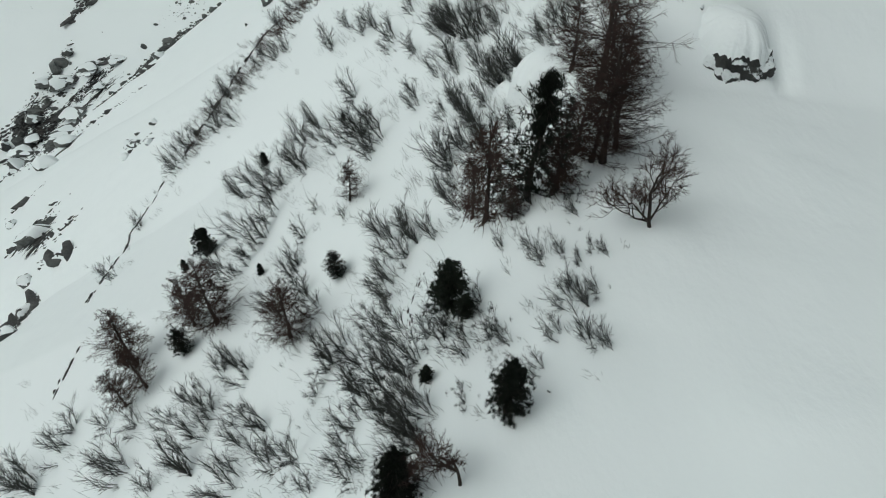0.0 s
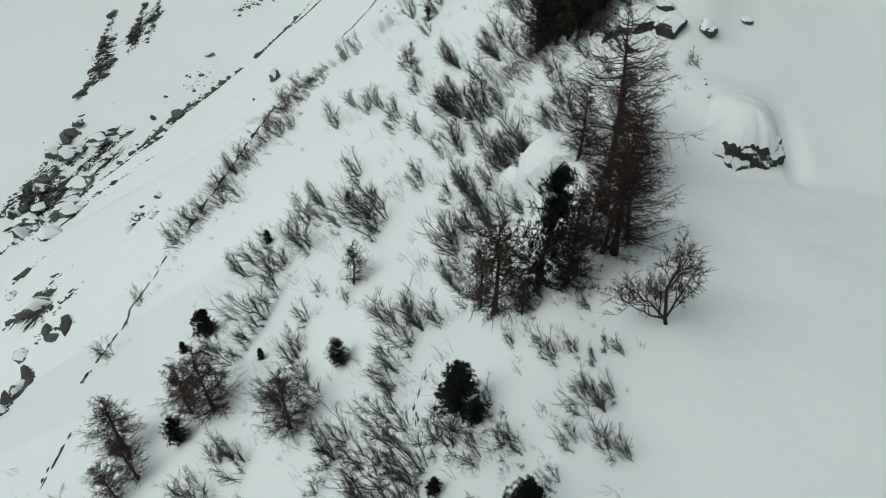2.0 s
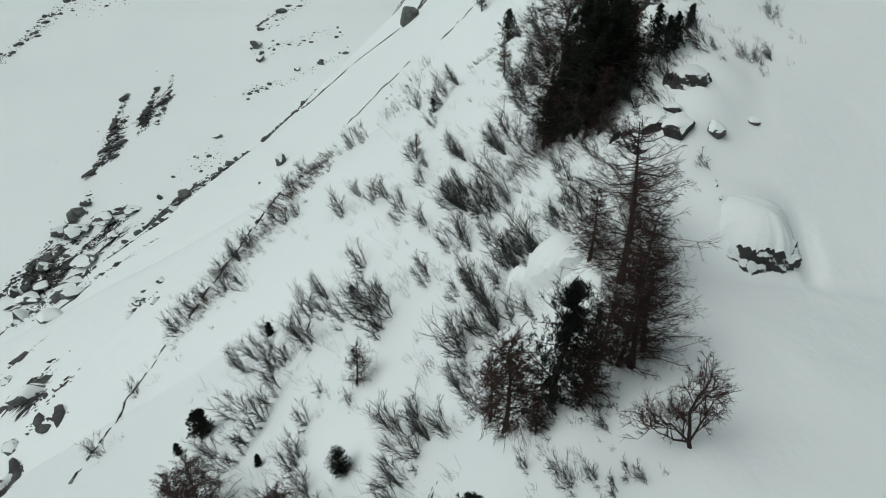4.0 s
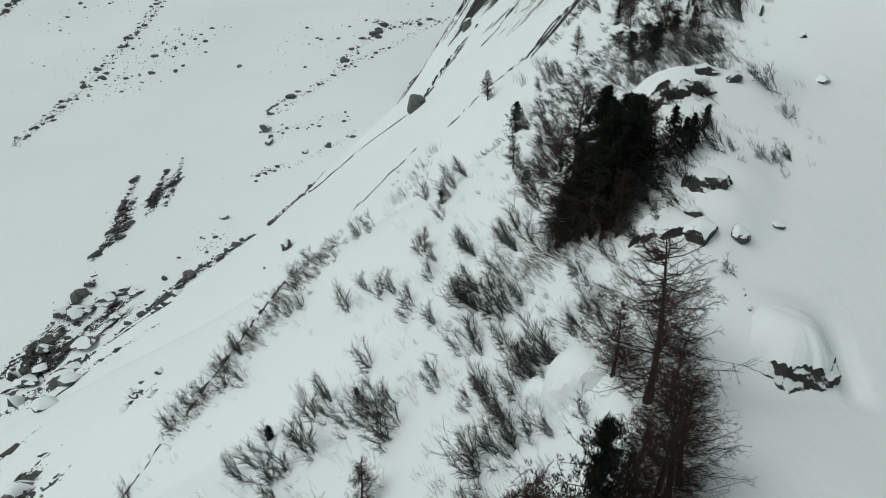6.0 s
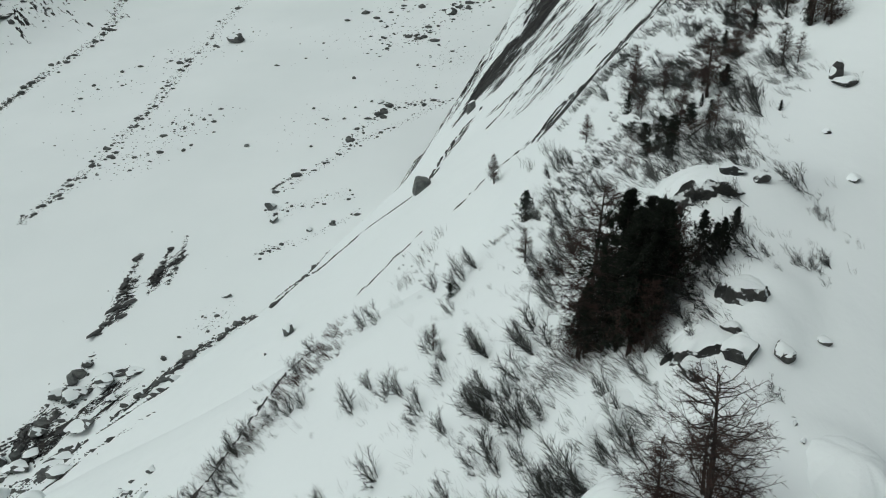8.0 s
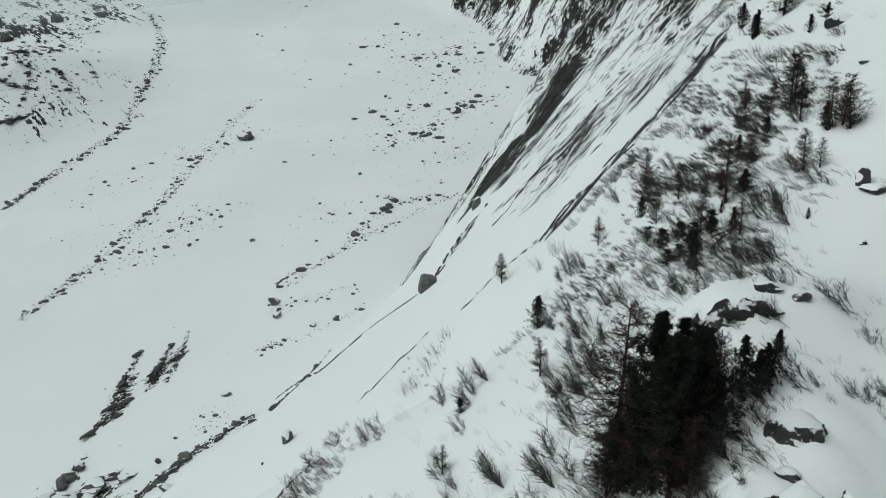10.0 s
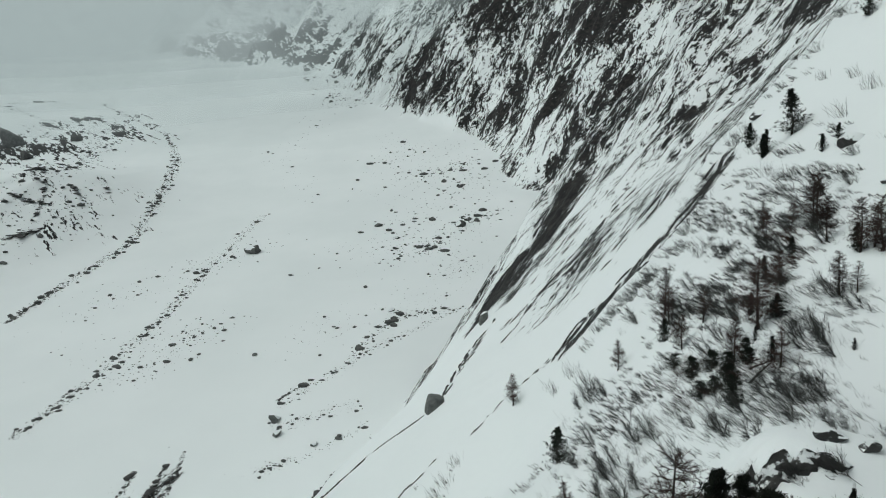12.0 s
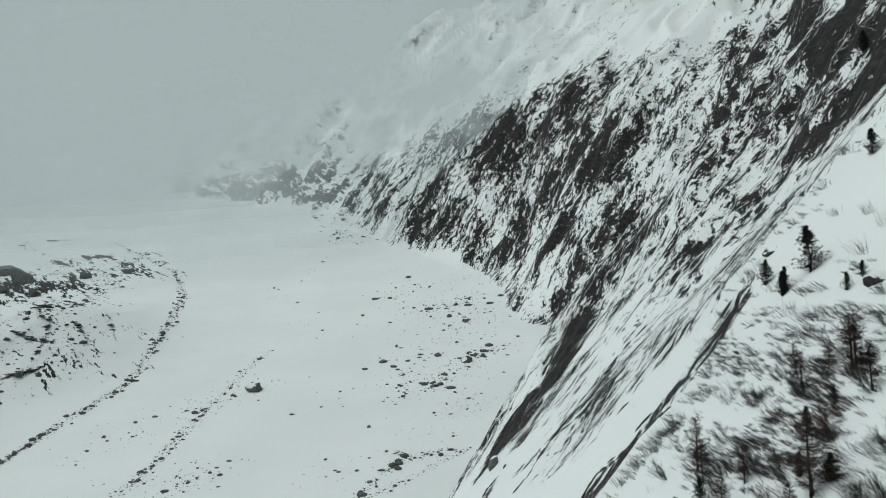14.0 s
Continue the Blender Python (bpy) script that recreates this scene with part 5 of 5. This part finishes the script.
STREWN_A = [
    (-635, 1018, 56.1, 9, 87.2, 300, 1.9), (-621, 1170, 96.6, 10, 83.3, 300, 1.9), (-629, 1357, 92.8, 11, 102.2, 300, 1.9), (-673, 1549, 104.7, 13, 103.8, 300, 1.9), (-732, 1766, 120, 14, 106, 300, 1.9), (-846, 2040, 178.3, 10.6, 117.3, 300, 1.9), (-1128, 2396, 281.2, 12.9, 135.2, 300, 1.9), (-440, 731, 50, 9, 75.3, 323, 1.4),
    (-419, 863, 84.2, 10, 84.3, 323, 1.4), (-415, 1043, 96, 11, 92.5, 323, 1.4), (-413, 1282, 142.9, 12, 87.6, 323, 1.4), (-114.7, 848, 51.3, 9.8, 65.9, 85, 2.3), (-58.5, 905, 36.8, 10.3, 16.9, 85, 2.3), (-185.9, 733, 18, 3.8, 51.8, 68, 2), (-152.1, 761, 68, 8, 52.5, 187, 1.1), (-58.4, 865, 72.1, 8.6, 43.5, 187, 1.1),
]
STREWN_B = [
    (-150.9, 689, 44.1, 11.1, 23.3, 170, 0.9), (-173.3, 615, 21.9, 8.2, 29.8, 119, 0.9), (-70.7, 1165, 73.3, 37.2, 54.1, 102, 2.9), (20.1, 1296, 86, 41.2, 56.3, 102, 2.9), (-55.9, 1641, 118.8, 52.4, 30.1, 153, 3.2), (-589, 2817, 392.7, 33.1, -67.2, 51, 5.4),
    (-795, 1322, 131.9, 73.9, 89.1, 238, 2.9), (-982, 1754, 445, 64.6, 105.4, 340, 3.2), (-406, 1175, 108.8, 59.7, 61.1, 102, 2.3), (-391.7, 876, 113.6, 60, 10.3, 110, 1.5), (-504, 1039, 134.4, 60, 54, 120, 1.6), (-347.7, 884, 70.4, 31.6, 52.5, 102, 1.8), (-124, 646, 40.7, 5.9, -134.8, 68, 1.1), (-230.9, 458, 33.8, 4.3, 58.4, 153, 1.4),
]
STREWN_C = [
    (-190.9, 507, 30, 4.3, 41.9, 153, 1.4), (-296.7, 431, 34.7, 16.8, 78.8, 153, 2), (-177.7, 243.1, 24.4, 10.3, -11.8, 102, 1.1), (-117.7, 146.4, 7.6, 5.8, 47, 85, 0.8), (-150.8, 1802, 218.8, 43.2, -74.4, 102, 1.3), (7.9, 1576, 197.1, 37.5, -81.3, 119, 1.2),
    (-17.8, 1080, 78.6, 34.3, -71.4, 119, 1.1), (-480, 2639, 267.8, 87.4, -73, 68, 2.2), (-387.8, 1662, 220.4, 40.7, -61.6, 68, 1.4), (-142.3, 1195, 115, 66.9, 21.7, 102, 1), (-137.3, 1593, 158, 76.1, 76.2, 85, 1.4), (-377.5, 802, 58, 36.8, 49.2, 136, 1.4), (-82.6, 1168, 175.6, 84.4, 53, 187, 1.4), (-287.6, 580, 70.3, 36.2, 70.1, 42, 0.7),
]
STREWN_D = [
    (-60, 1440, 150, 90, 60, 70, 2.9), (20, 1560, 120, 60, 70, 60, 3.0), (-110, 1300, 120, 80, 60, 60, 2.5), (-180, 1750, 130, 80, 80, 60, 2.6), (-560, 2900, 260, 60, -60, 70, 5.0), (-420, 2500, 160, 50, -60, 50, 4.0),
    (-203.4, 525, 24.5, 13.8, 48.8, 102, 0.8), (-95.3, 1825, 175.5, 73.5, -3.2, 119, 1.6), (-23.4, 1040, 60.2, 33.3, 35.8, 119, 1.1), (-63.1, 931, 91.2, 45.3, 39.8, 136, 0.9), (-184.3, 872, 80.1, 43.7, 58.8, 102, 0.9), (-465, 2174, 281.9, 89.8, 84.4, 68, 2),
]
debris("moraine_stones", "dark moraine stones strewn over the snow", 31, STREWN_A + STREWN_B + STREWN_C + STREWN_D, M_ROCK)
SLABS_A = [
    (-295.7, 527, 11.6, 3.5, 77.3, 68, 1.8), (-295.5, 560, 22, 3.6, 96.2, 68, 1.8), (-298.6, 602, 19.5, 3.7, 92.2, 68, 1.8), (-288.2, 545, 11.6, 5.9, 58.9, 44, 2.3), (-273, 584, 20.2, 2.4, 93.4, 57, 1.6), (-273.3, 616, 11.7, 2.4, 85.8, 57, 1.6), (-257.9, 590, 16.1, 2.1, 88.6, 51, 1.4), (-261.1, 626, 20.1, 2.1, 100.5, 51, 1.4),
    (-291.8, 482, 11.5, 4, 86.6, 44, 1.5), (-299.3, 459, 7, 5.1, 69.4, 37, 1.8), (-273.8, 466, 11.6, 2.8, 37.6, 51, 1.3), (-253.7, 474, 10.9, 2.8, 3.5, 51, 1.3), (-278.4, 430, 14.8, 5, 49.4, 83, 1.6), (-299.5, 393.5, 8.9, 5, 33.6, 76, 1.6), (-225.5, 326, 98.4, 4, -47.4, 76, 1.6), (-236.2, 303.2, 95.2, 4.4, -46.6, 64, 1.5),
]
SLABS_B = [
    (-307.9, 414, 11.9, 5.6, 99.4, 51, 1.6), (-165.7, 253.5, 10.2, 1.7, 86.8, 57, 1.2), (-145.4, 273.1, 17.8, 1.3, 1.8, 115, 0.8), (-82.2, 152.4, 5.5, 1.4, 5.3, 20, 0.7), (-213.5, 478, 11.9, 3.2, 54.2, 51, 1.6), (-198.3, 495, 13.8, 1.6, 45.3, 34, 1.4),
    (-139.8, 412, 110.8, 2.1, -66.4, 34, 1.6), (-86.5, 349.6, 36, 1, 83.6, 68, 1.3), (-87.8, 520, 135.1, 1.4, 92.2, 68, 1.3), (-1494, 2442, 239.1, 9.3, -38.9, 57, 3.6), (-1232, 2145, 293.2, 8, -41.3, 57, 3.6), (-1093, 1999, 333.5, 7.3, -43.3, 57, 3.6), (-1036, 1906, 271.6, 6.9, -44.9, 57, 3.6), (-1168, 2208, 253.3, 8, -49.7, 57, 3.6),
]
SLABS_C = [
    (-989, 1634, 261.6, 6.1, -56.3, 57, 3.6), (-919, 1489, 75.3, 5.6, -52.7, 57, 3.6), (-796, 1444, 48.3, 5.2, -41.3, 57, 3.6), (-769, 1511, 80.5, 5.4, -56.3, 57, 3.6), (-827, 1365, 83.7, 5.1, 112.9, 57, 3.6), (-794, 1241, 26.9, 4.7, 54.9, 57, 3.6),
    (-779, 1253, 25.3, 4.7, 74.1, 57, 3.6), (-1632, 2655, 104.1, 10.1, 7.1, 57, 3.6), (-1191, 2338, 123.7, 8.5, -50.4, 57, 3.6), (-862, 1356, 22.4, 5.1, 0.2, 57, 3.6), (-916, 1614, 139.1, 5.9, 108.4, 57, 3.6), (-1099, 1865, 291.9, 6.9, -46, 57, 3.6), (-287, 410, 25.8, 8.9, 54.8, 44, 1.4), (-278.5, 456, 18.8, 7.9, 40.8, 34, 1.4),
]
SLABS_D = [
    (-190, 250, 22, 5, 50, 60, 1.3), (-122, 150, 9, 4, 50, 50, 0.9), (-100, 131, 6, 3, 50, 30, 0.7), (-145, 178, 8, 3, 50, 30, 0.8), (-316, 412, 20, 8, 60, 60, 1.8), (-290, 441, 18, 7, 60, 50, 1.7),
    (-116.2, 139.3, 18.6, 2.8, -29.3, 30, 1.3), (-89.2, 91.4, 13.3, 2.3, 114.2, 30, 1.1), (-139.9, 241.9, 19.3, 2.5, 13.6, 51, 0.8), (-95.2, 117.4, 10.9, 1.6, -22.2, 30, 0.8),
]
debris("flat_stones", "flat dark rocks lying half buried in snow", 37, SLABS_A + SLABS_B + SLABS_C + SLABS_D, M_ROCK_DARK, 2.6)
